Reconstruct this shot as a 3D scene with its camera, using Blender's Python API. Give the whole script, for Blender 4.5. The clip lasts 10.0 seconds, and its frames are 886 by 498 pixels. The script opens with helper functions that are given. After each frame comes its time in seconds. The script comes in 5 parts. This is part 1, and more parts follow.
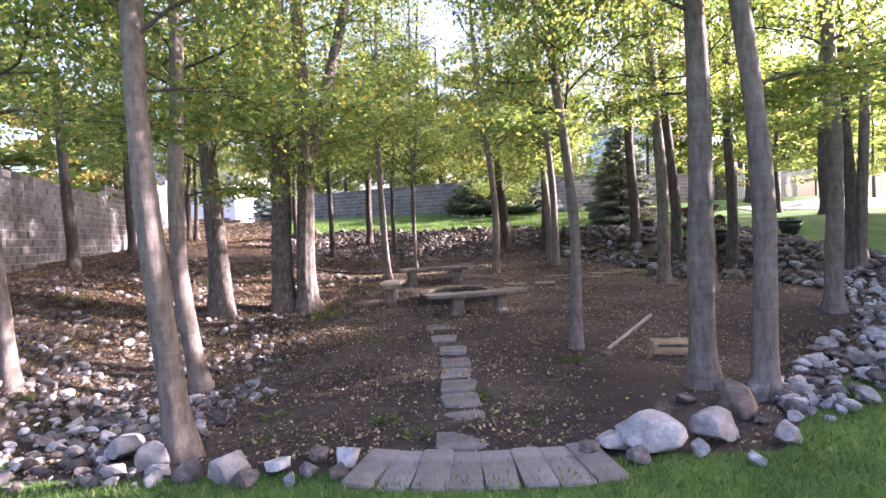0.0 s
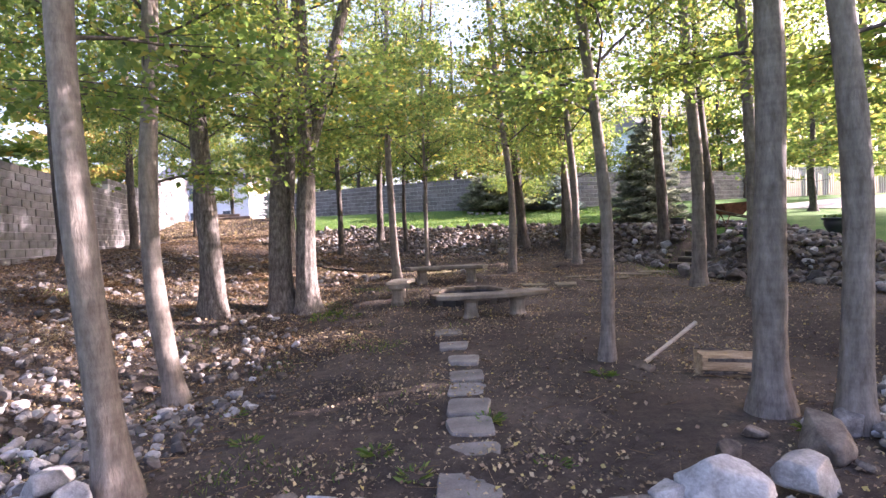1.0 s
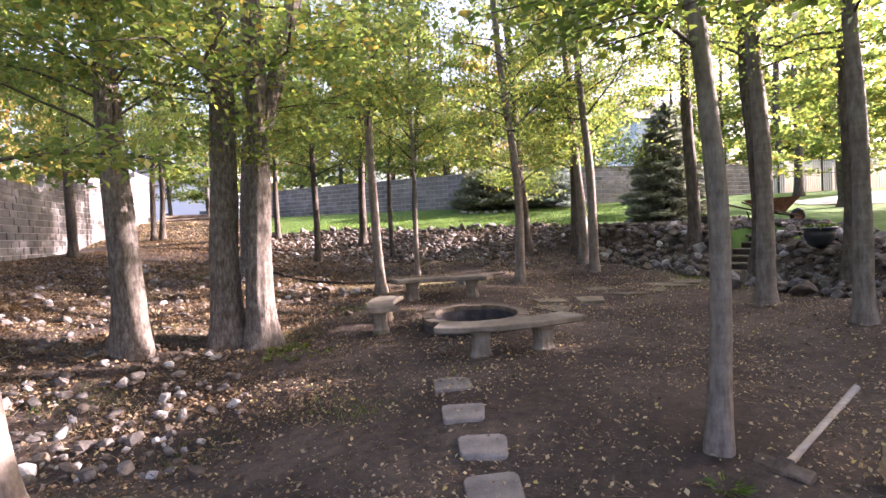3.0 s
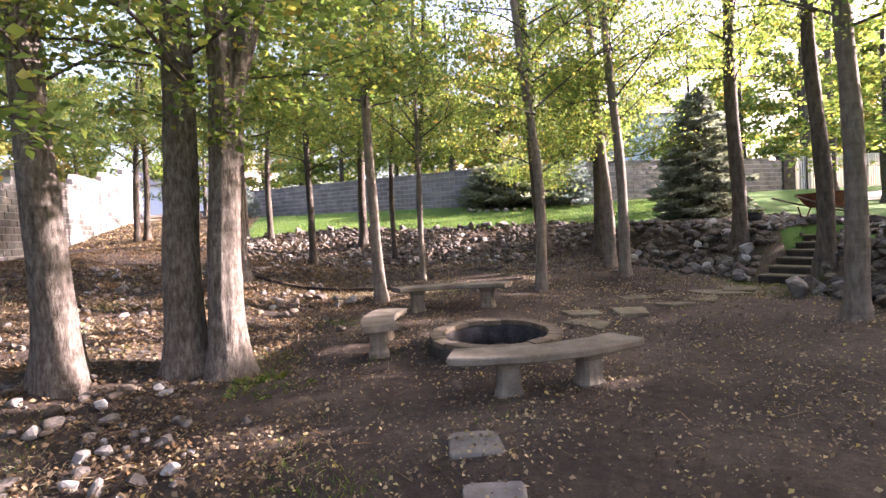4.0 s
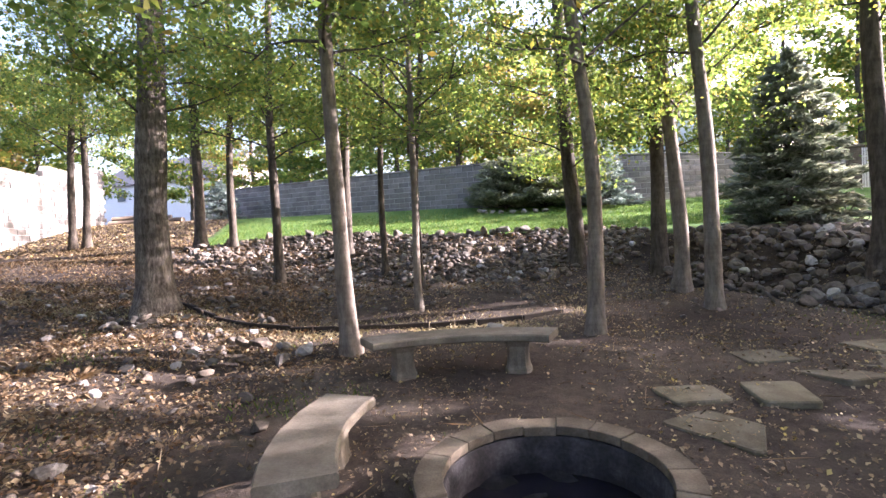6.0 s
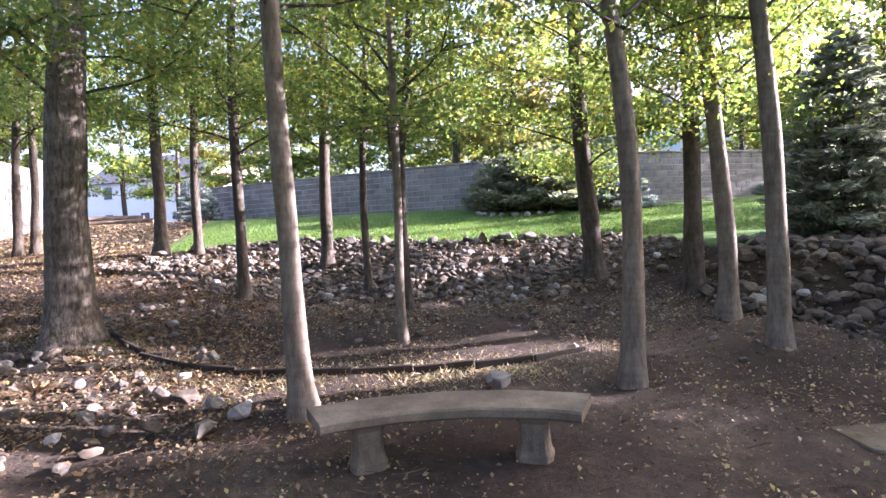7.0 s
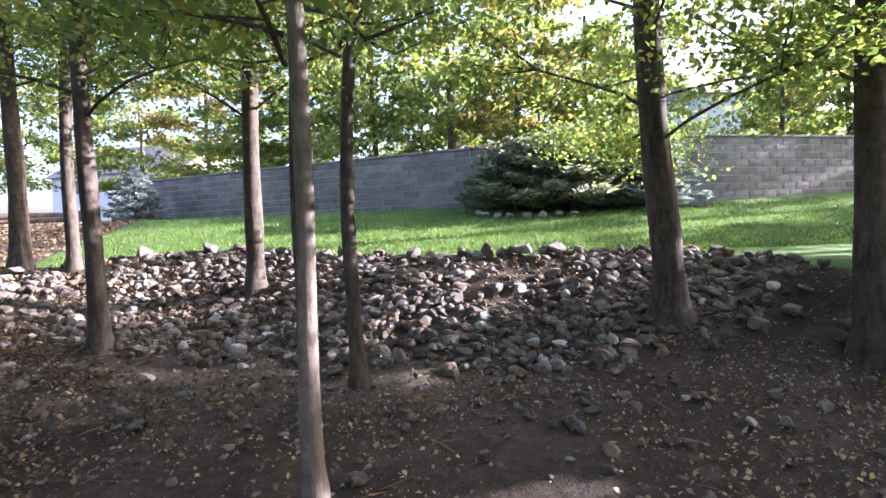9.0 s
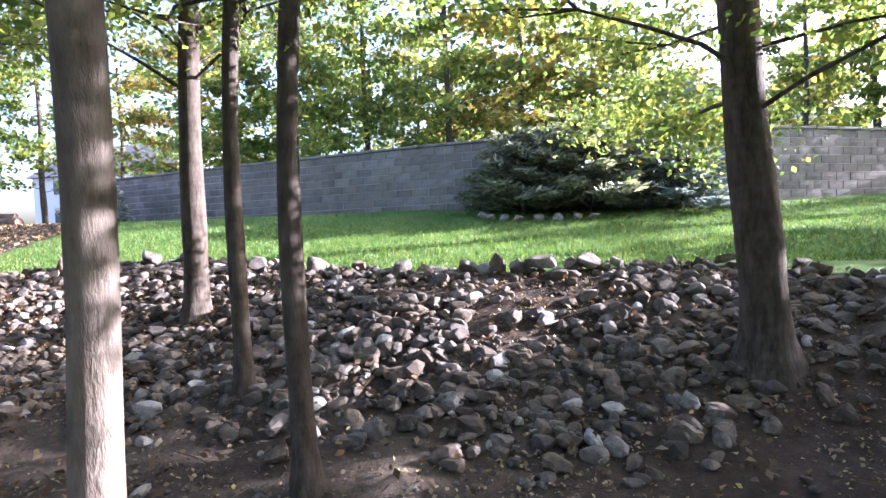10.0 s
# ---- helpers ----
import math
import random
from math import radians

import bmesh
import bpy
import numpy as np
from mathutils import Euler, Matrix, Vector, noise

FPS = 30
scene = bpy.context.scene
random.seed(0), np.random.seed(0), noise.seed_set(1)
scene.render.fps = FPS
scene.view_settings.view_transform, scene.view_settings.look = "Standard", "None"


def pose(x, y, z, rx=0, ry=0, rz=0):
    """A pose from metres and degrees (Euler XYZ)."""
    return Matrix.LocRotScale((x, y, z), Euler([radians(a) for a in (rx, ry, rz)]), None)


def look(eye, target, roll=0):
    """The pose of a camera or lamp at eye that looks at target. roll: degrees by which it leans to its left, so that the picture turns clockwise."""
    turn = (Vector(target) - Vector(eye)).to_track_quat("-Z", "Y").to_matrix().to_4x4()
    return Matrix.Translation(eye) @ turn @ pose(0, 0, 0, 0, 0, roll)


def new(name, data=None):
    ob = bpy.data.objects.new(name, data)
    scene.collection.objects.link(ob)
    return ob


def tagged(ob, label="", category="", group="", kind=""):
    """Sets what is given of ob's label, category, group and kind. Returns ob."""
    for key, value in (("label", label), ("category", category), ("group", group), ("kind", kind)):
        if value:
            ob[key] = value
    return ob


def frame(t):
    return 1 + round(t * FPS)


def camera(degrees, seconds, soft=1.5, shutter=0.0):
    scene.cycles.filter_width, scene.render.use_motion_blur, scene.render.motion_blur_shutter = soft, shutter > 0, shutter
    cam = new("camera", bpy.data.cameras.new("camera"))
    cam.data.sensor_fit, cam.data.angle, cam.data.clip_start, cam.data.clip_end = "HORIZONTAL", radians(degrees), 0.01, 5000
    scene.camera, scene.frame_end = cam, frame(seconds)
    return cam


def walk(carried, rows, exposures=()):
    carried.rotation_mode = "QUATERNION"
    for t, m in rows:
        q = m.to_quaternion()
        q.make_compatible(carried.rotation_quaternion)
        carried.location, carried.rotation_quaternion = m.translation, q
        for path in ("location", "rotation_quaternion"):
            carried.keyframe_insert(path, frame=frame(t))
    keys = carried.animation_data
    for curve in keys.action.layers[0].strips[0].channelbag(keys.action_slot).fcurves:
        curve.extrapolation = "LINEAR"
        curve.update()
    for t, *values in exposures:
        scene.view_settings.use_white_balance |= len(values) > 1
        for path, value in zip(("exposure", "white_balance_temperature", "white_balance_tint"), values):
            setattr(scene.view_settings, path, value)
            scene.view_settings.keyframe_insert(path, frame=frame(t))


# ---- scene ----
# ---- camera and walk ----
cam = camera(80.0, 10.0, soft=1.5)
PATH = [
    (0, (-0.016, -0.011, 1.542), (-0.007, 1.988, 1.486), -2.7),
    (0.5, (-0.002, 0.413, 1.457), (-0.001, 2.413, 1.401), -2.5),
    (1, (0.045, 0.878, 1.458), (-0.004, 2.876, 1.403), -2.3),
    (1.5, (0.057, 1.385, 1.537), (-0.016, 3.383, 1.475), -2.4),
    (2, (-0.006, 1.904, 1.571), (-0.04, 3.903, 1.506), -2.6),
    (2.5, (-0.088, 2.469, 1.573), (-0.084, 4.468, 1.51), -2.7),
    (4, (-0.229, 4.574, 1.568), (-0.246, 6.573, 1.505), -2.9),
    (4.5, (-0.326, 5.4, 1.547), (-0.34, 7.399, 1.491), -3.0),
    (5, (-0.37, 6.253, 1.562), (-0.409, 8.252, 1.512), -2.9),
    (5.5, (-0.316, 7.075, 1.63), (-0.389, 9.073, 1.576), -2.7),
    (6, (-0.205, 7.861, 1.71), (-0.247, 9.859, 1.652), -2.8),
    (6.2, (-0.159, 8.165, 1.742), (-0.195, 10.164, 1.683), -2.6),
    (7.3, (-0.126, 9.957, 1.965), (-0.161, 11.955, 1.895), -2.5),
    (7.5, (-0.146, 10.303, 2.015), (-0.177, 12.301, 1.936), -2.5),
    (8, (-0.073, 11.233, 2.023), (-0.108, 13.231, 1.944), -2.2),
    (8.5, (-0.025, 12.139, 2.028), (-0.056, 14.138, 1.953), -2.3),
    (9, (-0.007, 13.03, 2.058), (-0.032, 15.028, 1.983), -2.2),
    (9.5, (-0.01, 13.898, 2.079), (-0.02, 15.896, 2.007), -2.1),
    (10, (-0.027, 14.729, 2.112), (-0.042, 16.728, 2.044), -2.1),
]
EXPOSURES = [(0.0, 3.08, 5800, 41), (2.5, 3.1, 6150, 40), (4.0, 3.1, 6250, 38), (5.5, 3.14, 5850, 32), (6.2, 3.06, 5850, 32), (7.5, 3.22, 5500, 37), (8.5, 2.97, 5550, 33), (10.0, 3.1, 5400, 31)]
walk(cam, [(t, look(eye, target, roll)) for t, eye, target, roll in PATH], EXPOSURES)

# ---- world and sun ----
SUN_ELEVATION, SUN_AZIMUTH = radians(18), radians(78)   # azimuth clockwise from +y
world = bpy.data.worlds.new("sky")
world.use_nodes = True
scene.world = world
wn = world.node_tree
sky = wn.nodes.new("ShaderNodeTexSky")
sky.sky_type, sky.sun_disc = "NISHITA", False
sky.sun_elevation, sky.sun_rotation = SUN_ELEVATION, SUN_AZIMUTH
sky.air_density, sky.dust_density, sky.ozone_density = 1.0, 5.0, 0.6
wn.nodes["Background"].inputs["Strength"].default_value = 0.11
wn.links.new(sky.outputs["Color"], wn.nodes["Background"].inputs["Color"])
sun = new("sun", bpy.data.lights.new("sun", "SUN"))
sun.data.energy, sun.data.angle, sun.data.color = 5.0, radians(0.5), (1.0, 0.91, 0.78)
sun_way = Vector((math.sin(SUN_AZIMUTH) * math.cos(SUN_ELEVATION), math.cos(SUN_AZIMUTH) * math.cos(SUN_ELEVATION), math.sin(SUN_ELEVATION)))
sun.matrix_world = look(sun_way * 60, (0, 0, 0))

# ---- materials ----
def material(name):
    m = bpy.data.materials.new(name)
    m.use_nodes = True
    n = m.node_tree.nodes
    return m, n, m.node_tree.links, n["Principled BSDF"]


def ramp(nodes, links, source, stops):
    r = nodes.new("ShaderNodeValToRGB")
    e = r.color_ramp.elements
    while len(e) < len(stops):
        e.new(0.5)
    for slot, (at, colour) in zip(e, stops):
        slot.position, slot.color = at, (*colour, 1)
    links.new(source, r.inputs["Fac"])
    return r.outputs["Color"]


def noise_tex(nodes, links, scale, detail=4.0, stretch=None, rough=0.55, space="Object"):
    tc = nodes.new("ShaderNodeTexCoord")
    mp = nodes.new("ShaderNodeMapping")
    mp.inputs["Scale"].default_value = stretch or (1, 1, 1)
    links.new(tc.outputs[space], mp.inputs["Vector"])
    t = nodes.new("ShaderNodeTexNoise")
    t.inputs["Scale"].default_value, t.inputs["Detail"].default_value, t.inputs["Roughness"].default_value = scale, detail, rough
    links.new(mp.outputs["Vector"], t.inputs["Vector"])
    return t.outputs["Fac"]


def mixed(nodes, links, fac, a, b, mode="MIX"):
    m = nodes.new("ShaderNodeMix")
    m.data_type, m.blend_type = "RGBA", mode
    for value, slot in ((fac, 0), (a, 6), (b, 7)):
        if isinstance(value, (int, float)):
            m.inputs[slot].default_value = value
        elif isinstance(value, tuple):
            m.inputs[slot].default_value = (*value, 1)
        else:
            links.new(value, m.inputs[slot])
    return m.outputs[2]


def bumped(nodes, links, shader, height, strength, distance):
    b = nodes.new("ShaderNodeBump")
    b.inputs["Strength"].default_value, b.inputs["Distance"].default_value = strength, distance
    links.new(height, b.inputs["Height"])
    links.new(b.outputs["Normal"], shader.inputs["Normal"])


def worn(name, dark, mid, light, scale=3.0, fine=40.0, rough=0.85, bump=0.5, depth=0.01, stretch=None, vary=0.35, space="Object", fine_stretch=None):
    """A rough natural surface: broad stains, fine grain, a shade of its own for each piece, and relief."""
    m, n, l, p = material(name)
    broad = noise_tex(n, l, scale, 5, stretch, 0.6, space)
    grain = noise_tex(n, l, fine, 6, fine_stretch or stretch, 0.65, space)
    c = ramp(n, l, broad, [(0.3, dark), (0.5, mid), (0.72, light)])
    c = mixed(n, l, 0.55, c, ramp(n, l, grain, [(0.3, (0.45, 0.45, 0.45)), (0.7, (1.25, 1.25, 1.25))]), "MULTIPLY")
    if vary:
        info = n.new("ShaderNodeObjectInfo")
        geo = n.new("ShaderNodeNewGeometry")
        add = n.new("ShaderNodeMath")
        add.operation = "ADD"
        l.new(info.outputs["Random"], add.inputs[0])
        l.new(geo.outputs["Random Per Island"], add.inputs[1])
        wrap = n.new("ShaderNodeMath")
        wrap.operation = "FRACT"
        l.new(add.outputs[0], wrap.inputs[0])
        lo, hi = 1 - vary, 1 + vary
        c = mixed(n, l, 1.0, c, ramp(n, l, wrap.outputs[0], [(0.0, (lo, lo, lo)), (0.5, (1, 0.97, 0.94)), (1.0, (hi, hi, hi))]), "MULTIPLY")
    l.new(c, p.inputs["Base Color"])
    p.inputs["Roughness"].default_value = rough
    p.inputs["Specular IOR Level"].default_value = 0.3
    bumped(n, l, p, grain, bump, depth)
    return m


def leaf_material(name, stops, through_colour, translucency=0.5):
    """Leaves that shine through: each its own shade."""
    m, n, l, p = material(name)
    geo = n.new("ShaderNodeNewGeometry")
    c = ramp(n, l, geo.outputs["Random Per Island"], stops)
    c = mixed(n, l, 0.5, c, ramp(n, l, noise_tex(n, l, 0.5, 3), [(0.3, (0.62, 0.68, 0.6)), (0.7, (1.2, 1.15, 1.0))]), "MULTIPLY")
    l.new(c, p.inputs["Base Color"])
    p.inputs["Roughness"].default_value = 0.55
    p.inputs["Specular IOR Level"].default_value = 0.35
    t = n.new("ShaderNodeBsdfTranslucent")
    l.new(mixed(n, l, 1.0, c, through_colour, "MULTIPLY"), t.inputs["Color"])
    mix = n.new("ShaderNodeMixShader")
    mix.inputs[0].default_value = translucency
    l.new(p.outputs[0], mix.inputs[1])
    l.new(t.outputs[0], mix.inputs[2])
    l.new(mix.outputs[0], n["Material Output"].inputs["Surface"])
    return m


def bark_material(name, dark, mid, light, plates):
    m, n, l, p = material(name)
    broad = noise_tex(n, l, 1.6, 4, (1, 1, 0.5))
    ridges = noise_tex(n, l, plates, 8, (1, 1, 0.3), 0.65 if plates < 24 else 0.75)
    fine = noise_tex(n, l, plates * 4, 4, (1, 1, 0.35), 0.7)
    rings = noise_tex(n, l, 5.0, 3, (0.25, 0.25, 3.0), 0.6)
    c = ramp(n, l, ridges, [(0.34, dark), (0.5, mid), (0.7, light)])
    c = mixed(n, l, 0.45, c, ramp(n, l, broad, [(0.3, (0.55, 0.55, 0.52)), (0.7, (1.25, 1.22, 1.18))]), "MULTIPLY")
    c = mixed(n, l, 0.35, c, ramp(n, l, rings, [(0.35, (0.6, 0.58, 0.55)), (0.6, (1.15, 1.15, 1.15))]), "MULTIPLY")
    c = mixed(n, l, 0.4, c, ramp(n, l, fine, [(0.3, (0.6, 0.6, 0.6)), (0.7, (1.2, 1.2, 1.2))]), "MULTIPLY")
    l.new(c, p.inputs["Base Color"])
    p.inputs["Roughness"].default_value = 0.9
    p.inputs["Specular IOR Level"].default_value = 0.2
    both = n.new("ShaderNodeMath")
    both.operation = "MULTIPLY_ADD"
    l.new(fine, both.inputs[0])
    both.inputs[1].default_value = 0.35
    l.new(ridges, both.inputs[2])
    bumped(n, l, p, both.outputs[0], 0.8, 0.014 if plates < 24 else 0.045)
    return m


def ground_material():
    """Dark soil with litter in the hollow, mown grass above; the attribute 'lawn' says which, 'gravel' where small stones lie."""
    m, n, l, p = material("ground")
    patch = noise_tex(n, l, 0.55, 6)
    crumb = noise_tex(n, l, 9.0, 8, None, 0.7)
    grit = noise_tex(n, l, 60.0, 5, None, 0.7)
    soil = ramp(n, l, patch, [(0.3, (0.036, 0.028, 0.023)), (0.5, (0.066, 0.052, 0.042)), (0.7, (0.116, 0.094, 0.074))])
    soil = mixed(n, l, 0.6, soil, ramp(n, l, crumb, [(0.35, (0.4, 0.38, 0.36)), (0.55, (1, 1, 1)), (0.7, (1.7, 1.55, 1.3))]), "MULTIPLY")
    soil = mixed(n, l, 0.5, soil, ramp(n, l, grit, [(0.35, (0.5, 0.5, 0.5)), (0.65, (1.4, 1.4, 1.4))]), "MULTIPLY")
    stripe = noise_tex(n, l, 1.2, 5)
    blade = noise_tex(n, l, 90.0, 4, (1, 0.5, 1), 0.7)
    grass = ramp(n, l, stripe, [(0.3, (0.05, 0.11, 0.025)), (0.5, (0.08, 0.155, 0.035)), (0.72, (0.12, 0.195, 0.05))])
    grass = mixed(n, l, 0.65, grass, ramp(n, l, blade, [(0.3, (0.4, 0.45, 0.35)), (0.7, (1.4, 1.35, 1.2))]), "MULTIPLY")
    at = n.new("ShaderNodeAttribute")
    at.attribute_name = "lawn"
    wob = n.new("ShaderNodeMath")
    wob.operation = "MULTIPLY_ADD"
    l.new(noise_tex(n, l, 3.0, 6), wob.inputs[0])
    wob.inputs[1].default_value = 0.7
    l.new(at.outputs["Fac"], wob.inputs[2])
    edge = n.new("ShaderNodeMapRange")
    edge.inputs["From Min"].default_value, edge.inputs["From Max"].default_value = 0.72, 0.98
    l.new(wob.outputs[0], edge.inputs["Value"])
    c = mixed(n, l, edge.outputs[0], soil, grass)
    l.new(c, p.inputs["Base Color"])
    p.inputs["Roughness"].default_value = 0.95
    p.inputs["Specular IOR Level"].default_value = 0.15
    h = n.new("ShaderNodeMath")
    h.operation = "MULTIPLY_ADD"
    l.new(grit, h.inputs[0])
    h.inputs[1].default_value = 0.3
    l.new(crumb, h.inputs[2])
    bumped(n, l, p, h.outputs[0], 0.8, 0.035)
    return m


def plain(name, colour, rough=0.6, metal=0.0):
    m, n, l, p = material(name)
    g = noise_tex(n, l, 14.0, 5)
    c = mixed(n, l, 0.5, colour, ramp(n, l, g, [(0.3, (0.65, 0.65, 0.65)), (0.7, (1.2, 1.2, 1.2))]), "MULTIPLY")
    l.new(c, p.inputs["Base Color"])
    p.inputs["Roughness"].default_value, p.inputs["Metallic"].default_value = rough, metal
    return m


GROUND = ground_material()
BARK_SMOOTH = bark_material("smooth_bark", (0.115, 0.096, 0.079), (0.172, 0.148, 0.124), (0.245, 0.215, 0.184), 20)
BARK_PLATED = bark_material("plated_bark", (0.05, 0.041, 0.033), (0.15, 0.13, 0.11), (0.33, 0.3, 0.26), 26)
BARK_DARK = bark_material("dark_bark", (0.045, 0.037, 0.031), (0.085, 0.072, 0.06), (0.14, 0.122, 0.103), 18)
LEAF = leaf_material("green_leaves", [(0.0, (0.06, 0.1, 0.032)), (0.4, (0.1, 0.15, 0.046)), (0.78, (0.155, 0.188, 0.055)), (0.95, (0.225, 0.21, 0.056)), (1.0, (0.29, 0.19, 0.055))], (2.3, 2.3, 1.5), 0.55)
LEAF_GOLD = leaf_material("golden_leaves", [(0.0, (0.1, 0.125, 0.03)), (0.5, (0.17, 0.165, 0.05)), (0.85, (0.25, 0.19, 0.06)), (1.0, (0.28, 0.14, 0.05))], (1.8, 1.8, 1.2), 0.5)
NEEDLE = leaf_material("spruce_needles", [(0.0, (0.15, 0.175, 0.14)), (0.6, (0.27, 0.3, 0.25)), (1.0, (0.46, 0.48, 0.43))], (1.3, 1.3, 1.15), 0.45)
NEEDLE_BLUE = leaf_material("blue_needles", [(0.0, (0.12, 0.15, 0.15)), (0.6, (0.22, 0.27, 0.27)), (1.0, (0.36, 0.41, 0.41))], (1.1, 1.2, 1.1), 0.35)
NEEDLE_DARK = leaf_material("pine_needles", [(0.0, (0.14, 0.16, 0.12)), (0.6, (0.27, 0.295, 0.22)), (1.0, (0.42, 0.44, 0.34))], (1.2, 1.2, 0.9), 0.35)
LITTER = leaf_material("fallen_leaves", [(0.0, (0.09, 0.06, 0.04)), (0.35, (0.2, 0.14, 0.09)), (0.65, (0.33, 0.25, 0.16)), (0.9, (0.42, 0.34, 0.2)), (1.0, (0.45, 0.36, 0.1))], (1.0, 0.9, 0.6), 0.15)
FERN_DRY = leaf_material("dry_fern", [(0.0, (0.07, 0.045, 0.028)), (0.5, (0.145, 0.103, 0.063)), (0.9, (0.27, 0.21, 0.135)), (1.0, (0.24, 0.135, 0.065))], (1.2, 0.9, 0.5), 0.3)
# dry straw, paled further so that the sun strip reads bright
STRAW = leaf_material("dry_straw", [(0.0, (0.28, 0.23, 0.14)), (0.5, (0.48, 0.41, 0.27)), (0.85, (0.6, 0.54, 0.38)), (1.0, (0.29, 0.32, 0.12))], (1.2, 1.1, 0.8), 0.25)
WEED = leaf_material("weed_leaves", [(0.0, (0.05, 0.09, 0.02)), (0.6, (0.09, 0.15, 0.03)), (1.0, (0.2, 0.2, 0.05))], (1.5, 1.6, 0.7), 0.4)
GRASS = leaf_material("grass_blades", [(0.0, (0.045, 0.105, 0.03)), (0.5, (0.1, 0.165, 0.048)), (0.88, (0.15, 0.205, 0.065)), (1.0, (0.28, 0.25, 0.11))], (1.4, 1.6, 0.6), 0.35)
ROCK = worn("field_stone", (0.055, 0.049, 0.043), (0.11, 0.1, 0.09), (0.2, 0.186, 0.17), 4.0, 30.0, 0.85, 0.5, 0.012, vary=0.45)
ROCK_PALE = worn("pale_stone", (0.19, 0.185, 0.175), (0.31, 0.303, 0.29), (0.44, 0.43, 0.415), 4.0, 30.0, 0.85, 0.5, 0.012, vary=0.3)
ROCK_BROWN = worn("brown_stone", (0.06, 0.048, 0.037), (0.115, 0.094, 0.074), (0.19, 0.16, 0.13), 4.0, 30.0, 0.85, 0.5, 0.012, vary=0.4)
PAVER = worn("concrete_paver", (0.12, 0.11, 0.1), (0.18, 0.17, 0.155), (0.25, 0.235, 0.21), 5.0, 90.0, 0.9, 0.4, 0.004, vary=0.15)
CONCRETE = worn("cast_concrete", (0.11, 0.096, 0.073), (0.175, 0.155, 0.122), (0.27, 0.245, 0.2), 3.5, 70.0, 0.9, 0.45, 0.005, vary=0.08)
CAP_STONE = worn("tan_cap_stone", (0.07, 0.056, 0.04), (0.11, 0.09, 0.065), (0.17, 0.143, 0.105), 5.0, 70.0, 0.9, 0.45, 0.005, vary=0.14)
FLAG = worn("flagstone", (0.08, 0.069, 0.045), (0.13, 0.115, 0.078), (0.19, 0.17, 0.125), 5.0, 60.0, 0.9, 0.45, 0.006, vary=0.2)
SOOT = worn("sooty_stone", (0.012, 0.011, 0.012), (0.03, 0.028, 0.03), (0.07, 0.066, 0.07), 5.0, 40.0, 0.95, 0.6, 0.01, vary=0.2)
DARK_BLOCK = worn("dark_pit_block", (0.03, 0.027, 0.025), (0.055, 0.05, 0.046), (0.09, 0.082, 0.075), 5.0, 60.0, 0.92, 0.5, 0.006, vary=0.2)
ASH = worn("ash_bed", (0.006, 0.006, 0.006), (0.014, 0.013, 0.013), (0.045, 0.043, 0.042), 6.0, 40.0, 0.95, 0.8, 0.02, vary=0.0)
BLOCK = worn("split_face_block", (0.13, 0.125, 0.12), (0.19, 0.185, 0.178), (0.26, 0.253, 0.245), 2.5, 35.0, 0.92, 0.7, 0.012, vary=0.22)
JOINT = worn("mortar", (0.36, 0.35, 0.335), (0.46, 0.45, 0.435), (0.55, 0.54, 0.52), 3.0, 50.0, 0.95, 0.3, 0.004, vary=0.0)
TIMBER = worn("old_timber", (0.055, 0.042, 0.032), (0.11, 0.085, 0.062), (0.19, 0.15, 0.11), 3.0, 26.0, 0.9, 0.5, 0.008, (1, 1, 1), vary=0.2)
# TIMBER darkened: shade on edging boards and step risers put into the colour
DARK_TIMBER = worn("shaded_timber", (0.02, 0.016, 0.013), (0.04, 0.032, 0.026), (0.075, 0.062, 0.05), 3.0, 26.0, 0.9, 0.5, 0.008, vary=0.2)
CUT_WOOD = worn("split_wood", (0.2, 0.135, 0.075), (0.36, 0.26, 0.155), (0.5, 0.39, 0.25), 5.0, 40.0, 0.85, 0.6, 0.008, (0.3, 3, 3), vary=0.1)
DRY_POLE = worn("peeled_pole", (0.28, 0.22, 0.16), (0.42, 0.35, 0.27), (0.5, 0.45, 0.38), 4.0, 30.0, 0.8, 0.4, 0.004, (0.4, 2, 2), vary=0.05)
RUST = worn("rusty_steel", (0.07, 0.03, 0.02), (0.17, 0.065, 0.035), (0.27, 0.13, 0.075), 6.0, 45.0, 0.75, 0.4, 0.003, vary=0.0)
GLAZED = plain("dark_glazed_pot", (0.022, 0.026, 0.032), 0.3)
WATER = plain("dark_water", (0.012, 0.011, 0.016), 0.04)
RUBBER = plain("rubber", (0.02, 0.02, 0.02), 0.8)
WHITE_PAINT = plain("white_paint", (0.78, 0.78, 0.78), 0.5)
PICKET = plain("weathered_white_paint", (0.5, 0.5, 0.5), 0.6)
IRON = plain("black_iron", (0.02, 0.02, 0.022), 0.45, 0.6)
ROOF = plain("roof_shingle", (0.16, 0.155, 0.16), 0.9)
SIDING = plain("pale_siding", (0.5, 0.58, 0.66), 0.7)
GLASS = plain("window_glass", (0.05, 0.07, 0.09), 0.08)

# ---- building helpers ----
rng = np.random.default_rng(7)


def mesh_of(name, verts, faces, mat, smooth=True):
    me = bpy.data.meshes.new(name)
    me.from_pydata([tuple(v) for v in verts], [], [tuple(f) for f in faces])
    me.materials.append(mat)
    if smooth:
        me.polygons.foreach_set("use_smooth", [True] * len(me.polygons))
    me.update()
    return me


